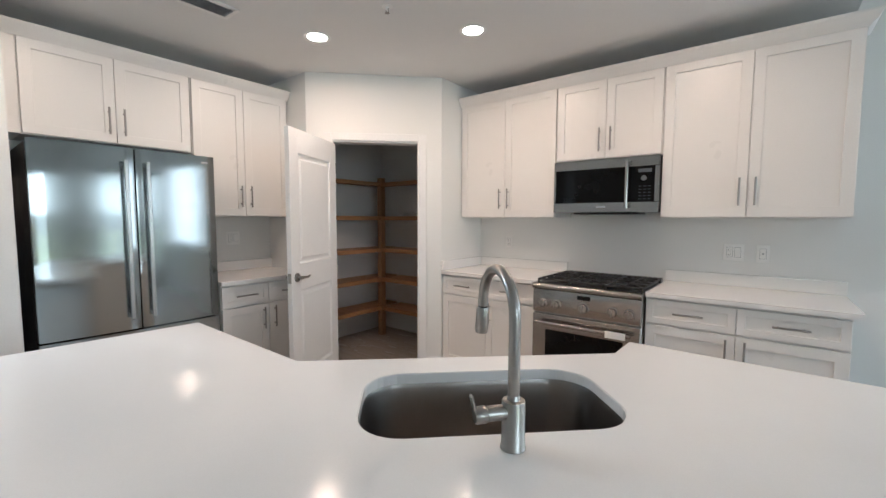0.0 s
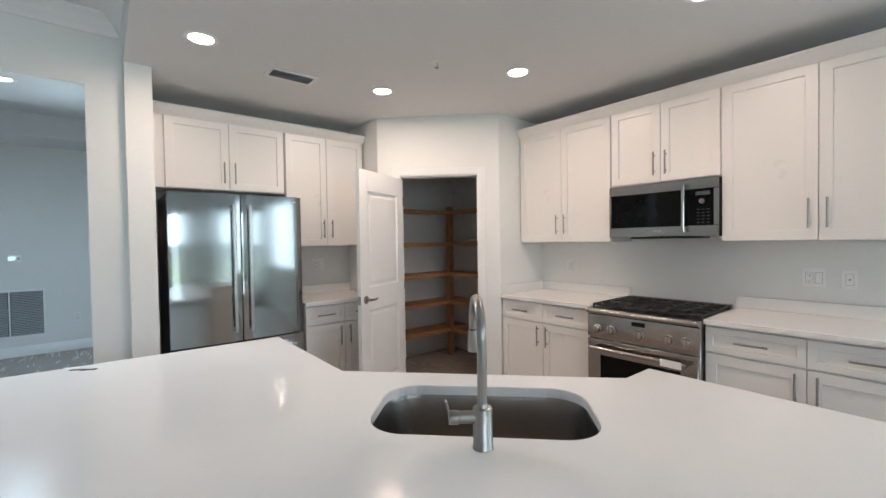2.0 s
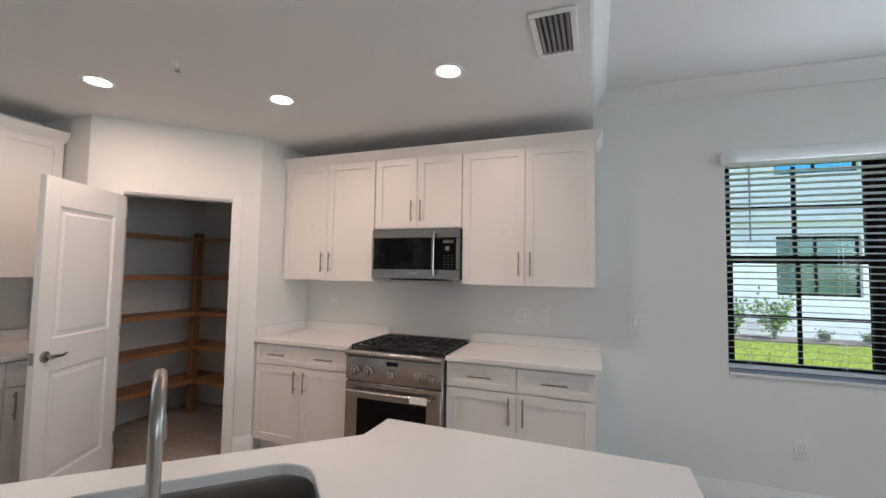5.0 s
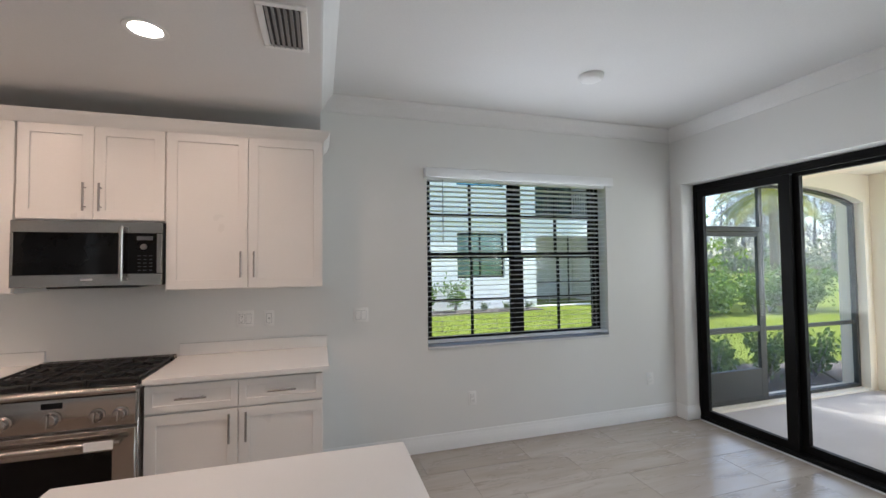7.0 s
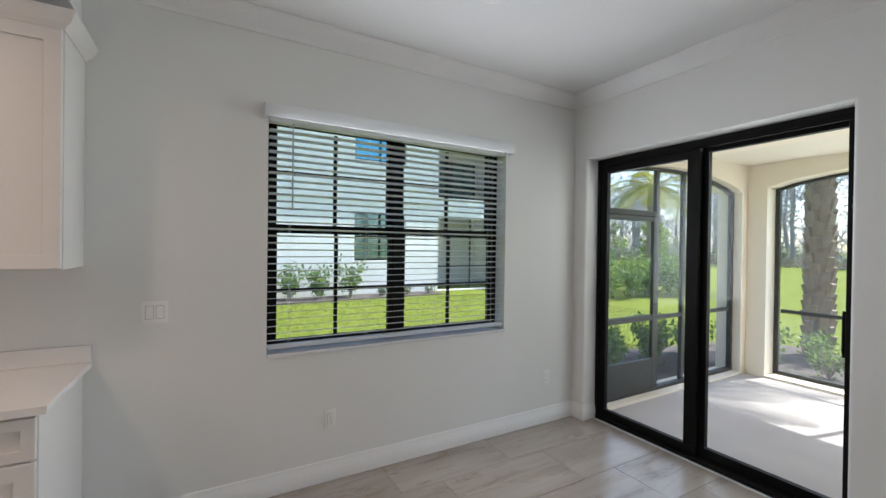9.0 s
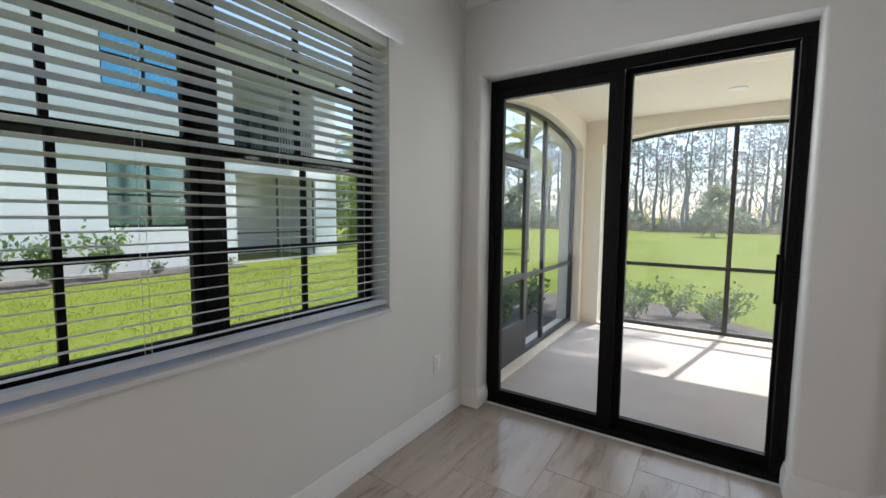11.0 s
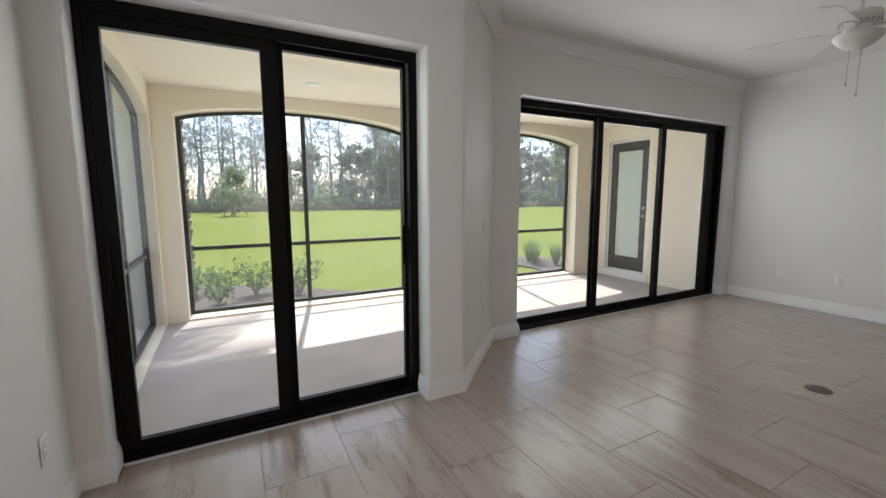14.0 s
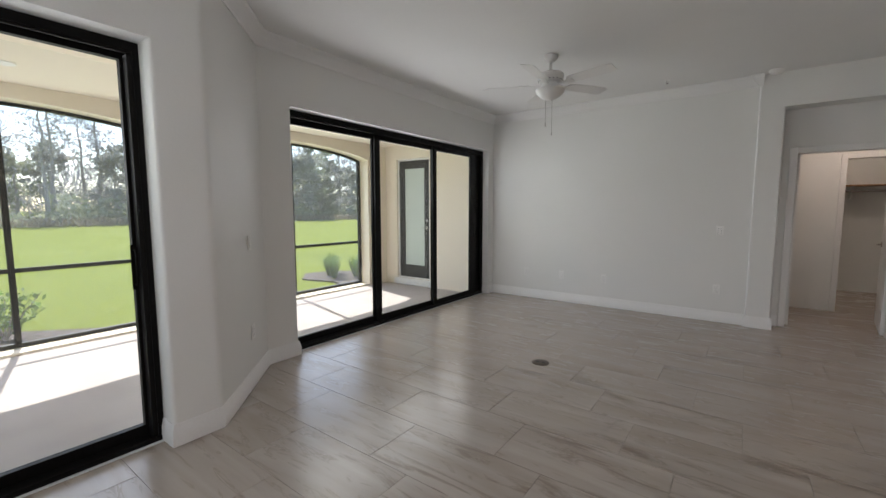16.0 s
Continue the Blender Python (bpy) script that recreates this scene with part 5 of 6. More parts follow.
def ceiling_vent(m, w, h, n, label):
    t = thing("ceiling_vent", label, "vent", m, "ceiling vents")
    bm = B()
    f = 0.028
    for q in ((-w / 2, -h / 2, w / 2, -h / 2 + f), (-w / 2, h / 2 - f, w / 2, h / 2), (-w / 2, -h / 2 + f, -w / 2 + f, h / 2 - f), (w / 2 - f, -h / 2 + f, w / 2, h / 2 - f)):
        box(bm, q[0], q[1], -0.010, q[2], q[3], 0, bev=0.003)
    part("border", bm, PLASTIC, t, "", True)
    boxpart("duct", (-w / 2 + f, -h / 2 + f, -0.0015, w / 2 - f, h / 2 - f, -0.0005), VENTDARK, t)
    for i in range(n):
        x = -w / 2 + f + (w - 2 * f) * (i + 0.5) / n
        bm = B()
        box(bm, -0.009, -h / 2 + f, -0.0008, 0.009, h / 2 - f, 0.0008, m=Matrix.Translation((x, 0, -0.009)) @ Matrix.Rotation(radians(38), 4, "Y"))
        part("louvre", bm, GRILLE, t)
    return t


ceiling_vent(pose(1.175, 3.085, KC - 0.0005), 0.20, 0.37, 6, "white ceiling air vent with long louvres")
ceiling_vent(pose(-1.58, 2.065, KC - 0.0005), 0.17, 0.33, 6, "grey-white ceiling air vent in the kitchen")


def sprinkler(x, y, z):
    t = thing("sprinkler", "small chrome fire sprinkler head in the ceiling", "sprinkler", pose(x, y, z), "sprinklers")
    bm = B()
    lathe(bm, [(0.032, 0), (0.032, -0.003), (0.012, -0.006), (0.008, -0.02), (0.004, -0.024)], 20)
    part("escutcheon", bm, PLASTIC, t, "", True)
    bm = B()
    rod(bm, (-0.009, 0, -0.012), (-0.009, 0, -0.036), 0.002, seg=6)
    rod(bm, (0.009, 0, -0.012), (0.009, 0, -0.036), 0.002, seg=6)
    lathe(bm, [(0.014, -0.036), (0.014, -0.038), (0.003, -0.0385)], 14)
    part("deflector", bm, NICKEL, t)
    return t


sprinkler(-0.79, 2.73, KC - 0.0005)
sprinkler(2.95, -1.93, HC - 0.0005)


def detector(x, y, z, r, label):
    t = thing("smoke_detector", label, "smoke detector", pose(x, y, z))
    bm = B()
    lathe(bm, [(r, 0), (r, -0.012), (r * 0.97, -0.016), (r * 0.9, -0.02), (r * 0.85, -0.03), (r * 0.72, -0.036), (0.005, -0.038)], 32)
    part("cover", bm, PLASTIC, t, "", True)
    return t


detector(3.166, 3.62, HC - 0.0005, 0.085, "round white smoke detector on the ceiling")
detector(1.95, -2.22, HC - 0.0005, 0.07, "round white detector near the passage")

# ---- ceiling fan ----
fan = thing("ceiling_fan", "white five-blade ceiling fan with a frosted bowl light", "ceiling fan", pose(3.736, -0.385, HC))
FANW = surface("fan_white", (0.76, 0.755, 0.74), (0.73, 0.725, 0.71), 0.4, bump=0.02)
bm = B()
lathe(bm, [(0.068, -0.0005), (0.068, -0.012), (0.06, -0.035), (0.04, -0.058), (0.018, -0.066)], 28)
part("canopy", bm, FANW, fan, "", True)
bm = B()
rod(bm, (0, 0, -0.06), (0, 0, -0.165), 0.0125, seg=14)
part("downrod", bm, FANW, fan, "", True)
bm = B()
lathe(bm, [(0.02, -0.155), (0.06, -0.16), (0.115, -0.172), (0.125, -0.185), (0.122, -0.23), (0.105, -0.255), (0.09, -0.262), (0.09, -0.30), (0.06, -0.305)], 36)
motor = part("motor_housing", bm, FANW, fan, "", True)
for i in range(20):
    a = 2 * math.pi * i / 20
    bm = B()
    box(bm, 0.105, -0.007, -0.243, 0.117, 0.007, -0.238, m=Matrix.Rotation(a, 4, "Z"))
    part("vent_slot", bm, VENTDARK, motor)
bm = B()
lathe(bm, [(0.085, -0.30), (0.14, -0.315), (0.145, -0.325), (0.13, -0.355), (0.10, -0.385), (0.06, -0.41), (0.02, -0.425), (0.005, -0.43)], 36)
part("bowl_shade", bm, FANW, fan, "frosted white glass bowl", True)
for i in range(5):
    a = radians(22 + 72 * i)
    rm = Matrix.Rotation(a, 4, "Z")
    bm = B()
    slab(bm, [(0.20, -0.05), (0.27, -0.062), (0.62, -0.068), (0.655, -0.05), (0.655, 0.05), (0.62, 0.068), (0.27, 0.062), (0.20, 0.05)], (), 0.006, rm @ Matrix.Translation((0, 0, -0.275)) @ Matrix.Rotation(radians(-13), 4, "X"))
    bl_ = part("blade", bm, FANW, fan)
    bm = B()
    slab(bm, [(0.08, -0.018), (0.17, -0.012), (0.20, -0.04), (0.25, -0.035), (0.25, 0.035), (0.20, 0.04), (0.17, 0.012), (0.08, 0.018)], (), 0.005, rm @ Matrix.Translation((0, 0, -0.283)) @ Matrix.Rotation(radians(-13), 4, "X"))
    part("blade_iron", bm, FANW, bl_)
for dx, zb in ((-0.03, -0.73), (0.035, -0.64)):
    bm = B()
    rod(bm, (dx, 0.02, -0.38), (dx, 0.02, zb), 0.0018, seg=5)
    rod(bm, (dx, 0.02, zb - 0.03), (dx, 0.02, zb), 0.006, 0.003, seg=8)
    part("pull_chain", bm, NICKEL, fan)

# ---- outlets and switches (plate in local xz, face towards -y) ----


def wall_plate(m, kind, label, gangs=1):
    t = thing("light_switch" if kind == "switch" else "wall_outlet", label, "switch" if kind == "switch" else "outlet", m, "wall plates")
    w = 0.072 + 0.046 * (gangs - 1)
    boxpart("plate", (-w / 2, -0.006, -0.058, w / 2, -0.0005, 0.058), PLASTIC, t, 0.0025, seg=2)
    for g in range(gangs):
        cx = (g - (gangs - 1) / 2) * 0.046
        k = kind if kind != "mix" else ("outlet" if g == 0 else "switch")
        ins = boxpart("rocker" if k == "switch" else "socket_face", (cx - 0.0165, -0.0085, -0.0335, cx + 0.0165, -0.0055, 0.0335), PLASTIC, t, 0.0012)
        boxpart("gap_line", (cx - 0.0185, -0.0063, -0.0355, cx + 0.0185, -0.0058, 0.0355), GRILLE, ins)
        if k == "outlet":
            for z in (-0.017, 0.017):
                for sx in (-0.006, 0.006):
                    boxpart("slot", (cx + sx - 0.001, -0.0088, z - 0.004, cx + sx + 0.001, -0.0084, z + 0.005), BLACK, ins)
                boxpart("slot", (cx - 0.002, -0.0088, z - 0.011, cx + 0.002, -0.0084, z - 0.007), BLACK, ins)
        elif k == "data":
            boxpart("jack", (cx - 0.005, -0.0088, -0.006, cx + 0.005, -0.0084, 0.006), GRILLE, ins)
    return t


yw = YN - 0.0005
wall_plate(pose(-0.965, yw, 1.16), "outlet", "white duplex outlet above the range worktop")
wall_plate(pose(0.803, yw, 1.152), "mix", "white double plate with an outlet and a switch", 2)
wall_plate(pose(0.965, yw, 1.149), "data", "white single plate above the worktop")
wall_plate(pose(1.637, yw, 1.142), "switch", "white double rocker switch beside the cabinets", 2)
wall_plate(pose(2.567, yw, 0.396), "outlet", "white duplex outlet low below the window")
wall_plate(pose(4.43, yw, 0.392), "outlet", "white duplex outlet low near the nook corner")
for x in (4.88, 4.315, 3.705, 2.375):
    wall_plate(pose(x, YS + 0.0005, 0.40, 0, 0, 180), "outlet", "white duplex outlet low on the living room wall")
wall_plate(pose(2.375, YS + 0.0005, 1.115, 0, 0, 180), "switch", "white rocker switch on the living room wall")
DG = Vector((0.7025, -0.7117)).normalized()
dn = math.degrees(math.atan2(DG.y, DG.x))
for z, kd, lb in ((1.125, "switch", "white rocker switch on the angled wall"), (0.425, "outlet", "white duplex outlet low on the angled wall")):
    c = Vector((4.745, 2.38)) + DG * 0.66
    nr = Vector((DG.y, -DG.x))
    wall_plate(pose(c.x + nr.x * 0.0008, c.y + nr.y * 0.0008, z, 0, 0, dn), kd, lb)
wall_plate(pose(-2.7195, 2.70, 1.20, 0, 0, 90), "mix", "white double plate above the small worktop", 2)
wall_plate(pose(-6.2995, 0.72, 0.45, 0, 0, 90), "outlet", "white duplex outlet low on the hall wall")

# floor box
fb = thing("floor_box", "round bronze floor outlet cover set in the tiles", "floor outlet", pose(3.555, 0.146, 0.0005))
bm = B()
lathe(bm, [(0.078, 0), (0.078, 0.002), (0.072, 0.004), (0.004, 0.0042)], 36)
part("cover_plate", bm, BRASS, fb, "", True)
for sx in (-0.03, 0.03):
    bm = B()
    slab(bm, rrect(sx, 0, 0.034, 0.026, 0.012, 5), (), 0.0006, Matrix.Translation((0, 0, 0.0042)))
    part("lid", bm, VENTDARK, fb)

# ---- hall: return air grille, thermostat ----
gr = thing("return_air_grille", "white metal return air grille on the hall wall", "grille", pose(-6.2995, 0.07, 0.56, 0, 0, 90))
gw, gh = 0.68, 0.62
bm = B()
for q in ((-gw / 2, -gh / 2, gw / 2, -gh / 2 + 0.025), (-gw / 2, gh / 2 - 0.025, gw / 2, gh / 2), (-gw / 2, -gh / 2 + 0.025, -gw / 2 + 0.025, gh / 2 - 0.025), (gw / 2 - 0.025, -gh / 2 + 0.025, gw / 2, gh / 2 - 0.025), (-0.008, -gh / 2 + 0.025, 0.008, gh / 2 - 0.025)):
    box(bm, q[0], -0.014, q[1], q[2], -0.0005, q[3], bev=0.002)
part("border", bm, PLASTIC, gr, "", True)
boxpart("filter", (-gw / 2 + 0.025, -0.002, -gh / 2 + 0.025, gw / 2 - 0.025, -0.001, gh / 2 - 0.025), VENTDARK, gr)
for i in range(26):
    z = -gh / 2 + 0.035 + i * 0.0219
    for s in (-1, 1):
        bm = B()
        box(bm, -0.15, -0.0006, -0.009, 0.15, 0.0006, 0.009, m=Matrix.Translation((s * 0.1655, -0.008, z)) @ Matrix.Rotation(radians(-40), 4, "X"))
        part("louvre", bm, GRILLE, gr)
tm = thing("thermostat", "small white thermostat with a lit screen", "thermostat", pose(-6.2995, 0.13, 1.275, 0, 0, 90))
boxpart("case", (-0.065, -0.022, -0.045, 0.065, -0.0005, 0.045), PLASTIC, tm, 0.006, seg=2)
boxpart("screen", (-0.05, -0.0228, -0.02, 0.012, -0.0218, 0.026), LCD, tm)
boxpart("button", (0.03, -0.0245, -0.012, 0.05, -0.0218, 0.012), GRILLE, tm, 0.001)

# ---- passage: open door, closet shelf ----
od = thing("door_passage", "white panelled passage door standing open", "door", pose(0.875, YS - 0.355, 0, 0, 0, -97))
panel_door(od, 0.78, 1.985, [(0.23, 0.86), (1.05, 1.80)], TRIM)
lever_set(od, 0.715, 0.955, 1)
lever_set(od, 0.715, 0.955, -1)
bm = B()
for x0, x1, z0, z1 in ((1.70, 1.765, 0.001, 2.065), (0.795, 0.86, 0.001, 2.065), (0.86, 1.70, 2.0, 2.065)):
    box(bm, x0, YS - 0.1995, z0, x1, YS - 0.185, z1, bev=0.003)
structure("trim_doorway", bm, TRIM, "white painted casing round the passage doorway", "casing", True)
bm = B()
for x0, x1, z0, z1 in ((1.10, 1.16, 0.001, 2.09), (0.24, 0.30, 0.001, 2.09), (0.30, 1.10, 2.03, 2.09)):
    box(bm, x0, -3.9495, z0, x1, -3.935, z1, bev=0.003)
structure("trim_closet", bm, TRIM, "white painted casing round the closet doorway", "casing", True)
cs_ = thing("closet_shelf", "wooden closet shelf with a hanging rod", "shelf")
boxpart("board", (-0.599, -5.979, 1.74, 1.779, -5.62, 1.76), PINEH, cs_, 0.001)
bm = B()
rod(bm, (-0.599, -5.68, 1.66), (1.779, -5.68, 1.66), 0.016, seg=12)
part("rod", bm, NICKEL, cs_, "", True)
for x in (0.1, 0.75, 1.4):
    bm = B()
    slab(bm, [(0, 0), (0.30, 0), (0.30, -0.02), (0.05, -0.20), (0, -0.20)], (), 0.02, Matrix(((0, 0, 1, x), (1, 0, 0, -5.979), (0, 1, 0, 1.7395), (0, 0, 0, 1))))
    part("bracket", bm, PLASTIC, cs_)
for x, y, nm in ((1.0, -3.3, "passage"), (0.7, -5.0, "closet")):
    t = thing("flush_light", "round flush ceiling light with a warm glow", "ceiling light", pose(x, y, 2.5995))
    bm = B()
    lathe(bm, [(0.14, 0), (0.14, -0.015), (0.12, -0.03), (0.005, -0.035)], 28)
    part("diffuser", bm, LED, t, "", True)

# ---- neighbouring building ----
NY = 15.0
nb = thing("apartment_building", "white two-storey stucco house with dark windows and a balcony", "building")
M_NB = Matrix(((1, 0, 0, 0), (0, 0, 1, NY), (0, 1, 0, 0), (0, 0, 0, 1)))
WINS = [(6.02, 1.0, 7.85, 2.62), (6.02, 4.34, 7.85, 5.9), (-3.5, 1.02, -2.1, 2.12), (-3.5, 4.45, -2.1, 5.85), (0.5, 4.6, 1.7, 5.8)]
BAL = [(9.15, 3.3, 12.1, 5.75), (9.15, -0.1, 12.1, 2.55)]
bm = B()
slab(bm, [(-16, GZ - 0.1), (13.05, GZ - 0.1), (13.05, 6.35), (-16, 6.35)], [[(a, b), (c, b), (c, d), (a, d)] for a, b, c, d in WINS] + [[(a, b), (c, b), (c, d), (a, d)] for a, b, c, d in BAL], 0.3, M_NB)
part("wall", bm, STUCCOW, nb)
bm = B()
box(bm, -16, NY + 2.8, GZ, 12.9, NY + 3.0, 6.35)
box(bm, 12.6, NY + 0.31, GZ, 12.9, NY + 2.8, 6.35)
box(bm, 8.7, NY + 0.31, GZ, 8.85, NY + 2.8, 6.35)
part("inner_wall", bm, STUCCOW, nb)
bm = B()
box(bm, 8.86, NY + 0.31, 2.7, 12.59, NY + 2.79, 3.2)
box(bm, 8.86, NY + 0.31, 5.9, 12.59, NY + 2.79, 6.0)
part("balcony_floor", bm, STUCCOW, nb)
bm = B()
slab(bm, [(-0.7, 6.3), (-0.7, 6.48), (6, 8.6), (12, 6.48), (12, 6.3)], (), 30.6, Matrix(((0, 0, 1, -16.9), (1, 0, 0, NY), (0, 1, 0, 0), (0, 0, 0, 1))))
part("roof", bm, ROOFT, nb)
boxpart("eave_band", (-16.1, NY - 0.06, 6.02, 13.0, NY - 0.001, 6.2), STUCCOW, nb)
boxpart("belt_band", (-16.05, NY - 0.05, 3.0, 8.9, NY - 0.001, 3.2), STUCCOW, nb)
for a, b, c, d in WINS:
    w = bars("window", [(a, b, a + 0.06, d), (c - 0.06, b, c, d), (a + 0.06, b, c - 0.06, b + 0.06), (a + 0.06, d - 0.06, c - 0.06, d), ((a + c) / 2 - 0.03, b + 0.06, (a + c) / 2 + 0.03, d - 0.06)], NY + 0.12, NY + 0.2, FRAMEBLK, nb)
    bars("muntin", [(a + 0.06, (b + d) / 2 - 0.02, (a + c) / 2 - 0.03, (b + d) / 2 + 0.02), ((a + c) / 2 + 0.03, (b + d) / 2 - 0.02, c - 0.06, (b + d) / 2 + 0.02)], NY + 0.13, NY + 0.19, FRAMEBLK, w)
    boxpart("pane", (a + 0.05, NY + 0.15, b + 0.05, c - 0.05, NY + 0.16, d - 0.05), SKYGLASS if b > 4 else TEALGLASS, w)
for x in (9.2, 9.9, 10.6, 11.3, 11.9):
    w = bars("glass_door" , [(x, 3.21, x + 0.05, 5.4), (x + 0.6, 3.21, x + 0.65, 5.4), (x + 0.05, 5.32, x + 0.6, 5.4)], NY + 2.7, NY + 2.78, FRAMEBLK, nb)
    boxpart("pane", (x + 0.04, NY + 2.74, 3.21, x + 0.61, NY + 2.75, 5.35), TEALGLASS, w)
for i in range(27):
    x = 9.18 + i * 0.109
    boxpart("baluster", (x, NY + 0.13, 3.37, x + 0.02, NY + 0.15, 4.3), FRAMEBLK, nb)
boxpart("hand_rail", (9.155, NY + 0.12, 4.3, 12.095, NY + 0.16, 4.35), FRAMEBLK, nb, 0.004)
boxpart("bottom_rail", (9.155, NY + 0.12, 3.33, 12.095, NY + 0.16, 3.37), FRAMEBLK, nb, 0.004)
ns = bars("porch_screen", [(9.155, -0.05, 9.205, 2.545), (10.6, -0.05, 10.65, 2.545), (12.045, -0.05, 12.095, 2.545), (9.205, 0.75, 10.6, 0.8), (10.65, 0.75, 12.045, 0.8)], NY + 0.1, NY + 0.15, SCREENFR, nb)
bm = B()
bm.faces.new([bm.verts.new(v) for v in ((9.205, NY + 0.12, -0.05), (12.045, NY + 0.12, -0.05), (12.045, NY + 0.12, 2.54), (9.205, NY + 0.12, 2.54))])
part("mesh_sheet", bm, SCREEN, ns)

# ---- beds and planting near the house ----
for nm, poly, lb in (("mulch_bed_east", [(8.03, 5.0), (8.03, 1.2), (8.35, 1.5), (8.7, 2.1), (9.3, 2.75), (9.85, 3.3), (10.4, 4.2), (10.5, 5.0), (9.8, 5.7), (8.9, 5.9)], "dark mulch planting bed outside the lanai"),
                     ("mulch_bed_north", [(5.05, 4.76), (8.02, 4.76), (8.0, 5.0), (8.8, 5.9), (7.4, 6.2), (5.6, 5.9), (5.05, 5.6)], "dark mulch planting bed beside the lanai door"),
                     ("mulch_bed_south", [(8.03, -3.6), (9.1, -3.6), (10.2, -2.9), (10.4, -2.2), (9.8, -1.7), (9.0, -1.9), (8.03, -1.6)], "dark mulch bed with ornamental grasses"),
                     ("mulch_bed_house", [(-12, 13.6), (3, 13.7), (8.9, 14.1), (8.9, 14.95), (-12, 14.95)], "dark mulch bed along the neighbouring house")):
    bm = B()
    slab(bm, poly, (), 0.035, Matrix.Translation((0, 0, GZ - 0.001)))
    structure(nm, bm, MULCH, lb, "planting bed")
PL = [(8.75, 3.95, 0.55, 0.7), (9.15, 3.45, 0.62, 0.75), (8.85, 2.85, 0.6, 0.75), (9.35, 4.25, 0.5, 0.6), (9.2, 3.0, 0.3, 0.4), (8.7, 4.6, 0.6, 0.7), (9.9, 4.0, 0.35, 0.45)]
for i, (x, y, h, w) in enumerate(PL):
    shrub("small yellow-green shrub in the mulch bed", pose(x, y, GZ + 0.03, 0, 0, i * 50), h, w, 20 + i, LEAF, 0.075, 330)
for i in range(11):
    x = 5.25 + i * 0.31
    shrub("green broad-leaved shrub beside the lanai screen", pose(x, 5.28 + 0.22 * (i % 3), GZ + 0.03, 0, 0, i * 70), 0.50 + 0.07 * (i % 4), 0.55, 50 + i, LEAF, 0.09, 300)
for i, (x, y) in enumerate(((9.35, -2.2), (9.7, -2.35), (9.1, -2.6), (9.9, -2.6))):
    grass_clump("green ornamental grass clump in the mulch", pose(x, y, GZ + 0.03), 0.6, 80 + i, LEAF)
for i, x in enumerate((-6.0, -4.2, -2.6, -1.2, 0.3, 1.4, 2.3, 3.1, 3.9, 4.8, 5.7)):
    shrub("leafy green shrub against the white house", pose(x, 14.3, GZ + 0.03, 0, 0, i * 40), 1.05 if x < 5 else 1.2, 1.1, 100 + i, LEAF, 0.13, 420, "shrubs along the house")
for i, x in enumerate((6.7, 7.6, 8.4)):
    shrub("tiny shrub in the mulch beside the white house", pose(x, 14.3, GZ + 0.03), 0.35, 0.5, 120 + i, LEAFD, 0.07, 160, "shrubs along the house")
for i in range(6):
    shrub("rounded green hedge shrub on the lawn", pose(12.6 + i * 0.85, 10.9 - 0.12 * i + 0.3 * (i % 2), GZ, 0, 0, i * 60), 1.45, 1.7, 140 + i, LEAF, 0.14, 900, "hedge shrubs")
shrub("low round shrub outside the window", pose(2.55, 6.3, GZ), 0.35, 0.55, 160, LEAFD, 0.08, 260)
shrub("low round shrub outside the window", pose(2.5, 7.4, GZ), 0.4, 0.6, 161, LEAFD, 0.08, 260)


def palm(m, h, r, seed, fronds, flen, label, boots=True):
    rng = np.random.default_rng(seed)
    t = thing("palm_tree", label, "palm tree", m, "palms")
    bm = B()
    zs = [i * h / 24 for i in range(25)]
    lathe(bm, [(r * (1.25 - 0.35 * z / h) * (1 + 0.05 * (i % 2)), z) for i, z in enumerate(zs)], 14)
    tk = part("trunk", bm, PALMBARK, t, "", True)
    if boots:
        bm = B()
        for i in range(150):
            z = 0.15 + i * (h - 0.3) / 150
            a = i * 2.399
            rr = r * (1.25 - 0.35 * z / h)
            box(bm, -0.05, -0.02, -0.10, 0.05, 0.035, 0.10, m=Matrix.Rotation(a, 4, "Z") @ Matrix.Translation((0, rr, z)) @ Matrix.Rotation(radians(-14), 4, "X"))
        part("leaf_boots", bm, PALMBARK, tk)
    for f in range(fronds):
        a = f * 2.399
        el = rng.uniform(-0.2, 1.2) if f != 7 else -0.2
        d = Vector((math.cos(a), math.sin(a), 0))
        s = Vector((-d.y, d.x, 0))
        vs, fs = [], []
        p = Vector((0, 0, h))
        v = d * math.cos(el) + Vector((0, 0, math.sin(el)))
        n = 26
        for i in range(n):
            q = p + v * (flen / n)
            v = (v + Vector((0, 0, -0.055))).normalized()
            u = i / n
            ll = 0.55 * math.sin(math.pi * min(1, 0.12 + u * 0.9)) ** 0.7
            for sg in (-1, 1):
                k = len(vs)
                tip = q + s * sg * ll * 0.85 + v * ll * 0.5 + Vector((0, 0, -ll * 0.28))
                w = v * 0.028
                vs += [q - w, q + w, (q + tip) / 2 + w * 0.8 + Vector((0, 0, 0.03)), tip, (q + tip) / 2 - w * 0.8 + Vector((0, 0, 0.03))]
                fs.append((k, k + 1, k + 2, k + 3, k + 4))
            k = len(vs)
            vs += [p - s * 0.012, p + s * 0.012, q + s * 0.010, q - s * 0.010]
            fs.append((k, k + 1, k + 2, k + 3))
            p = q
        ob = new("frond", raw("frond", [tuple(x) for x in vs], fs, LEAFY))
        ob.parent = t
    return t


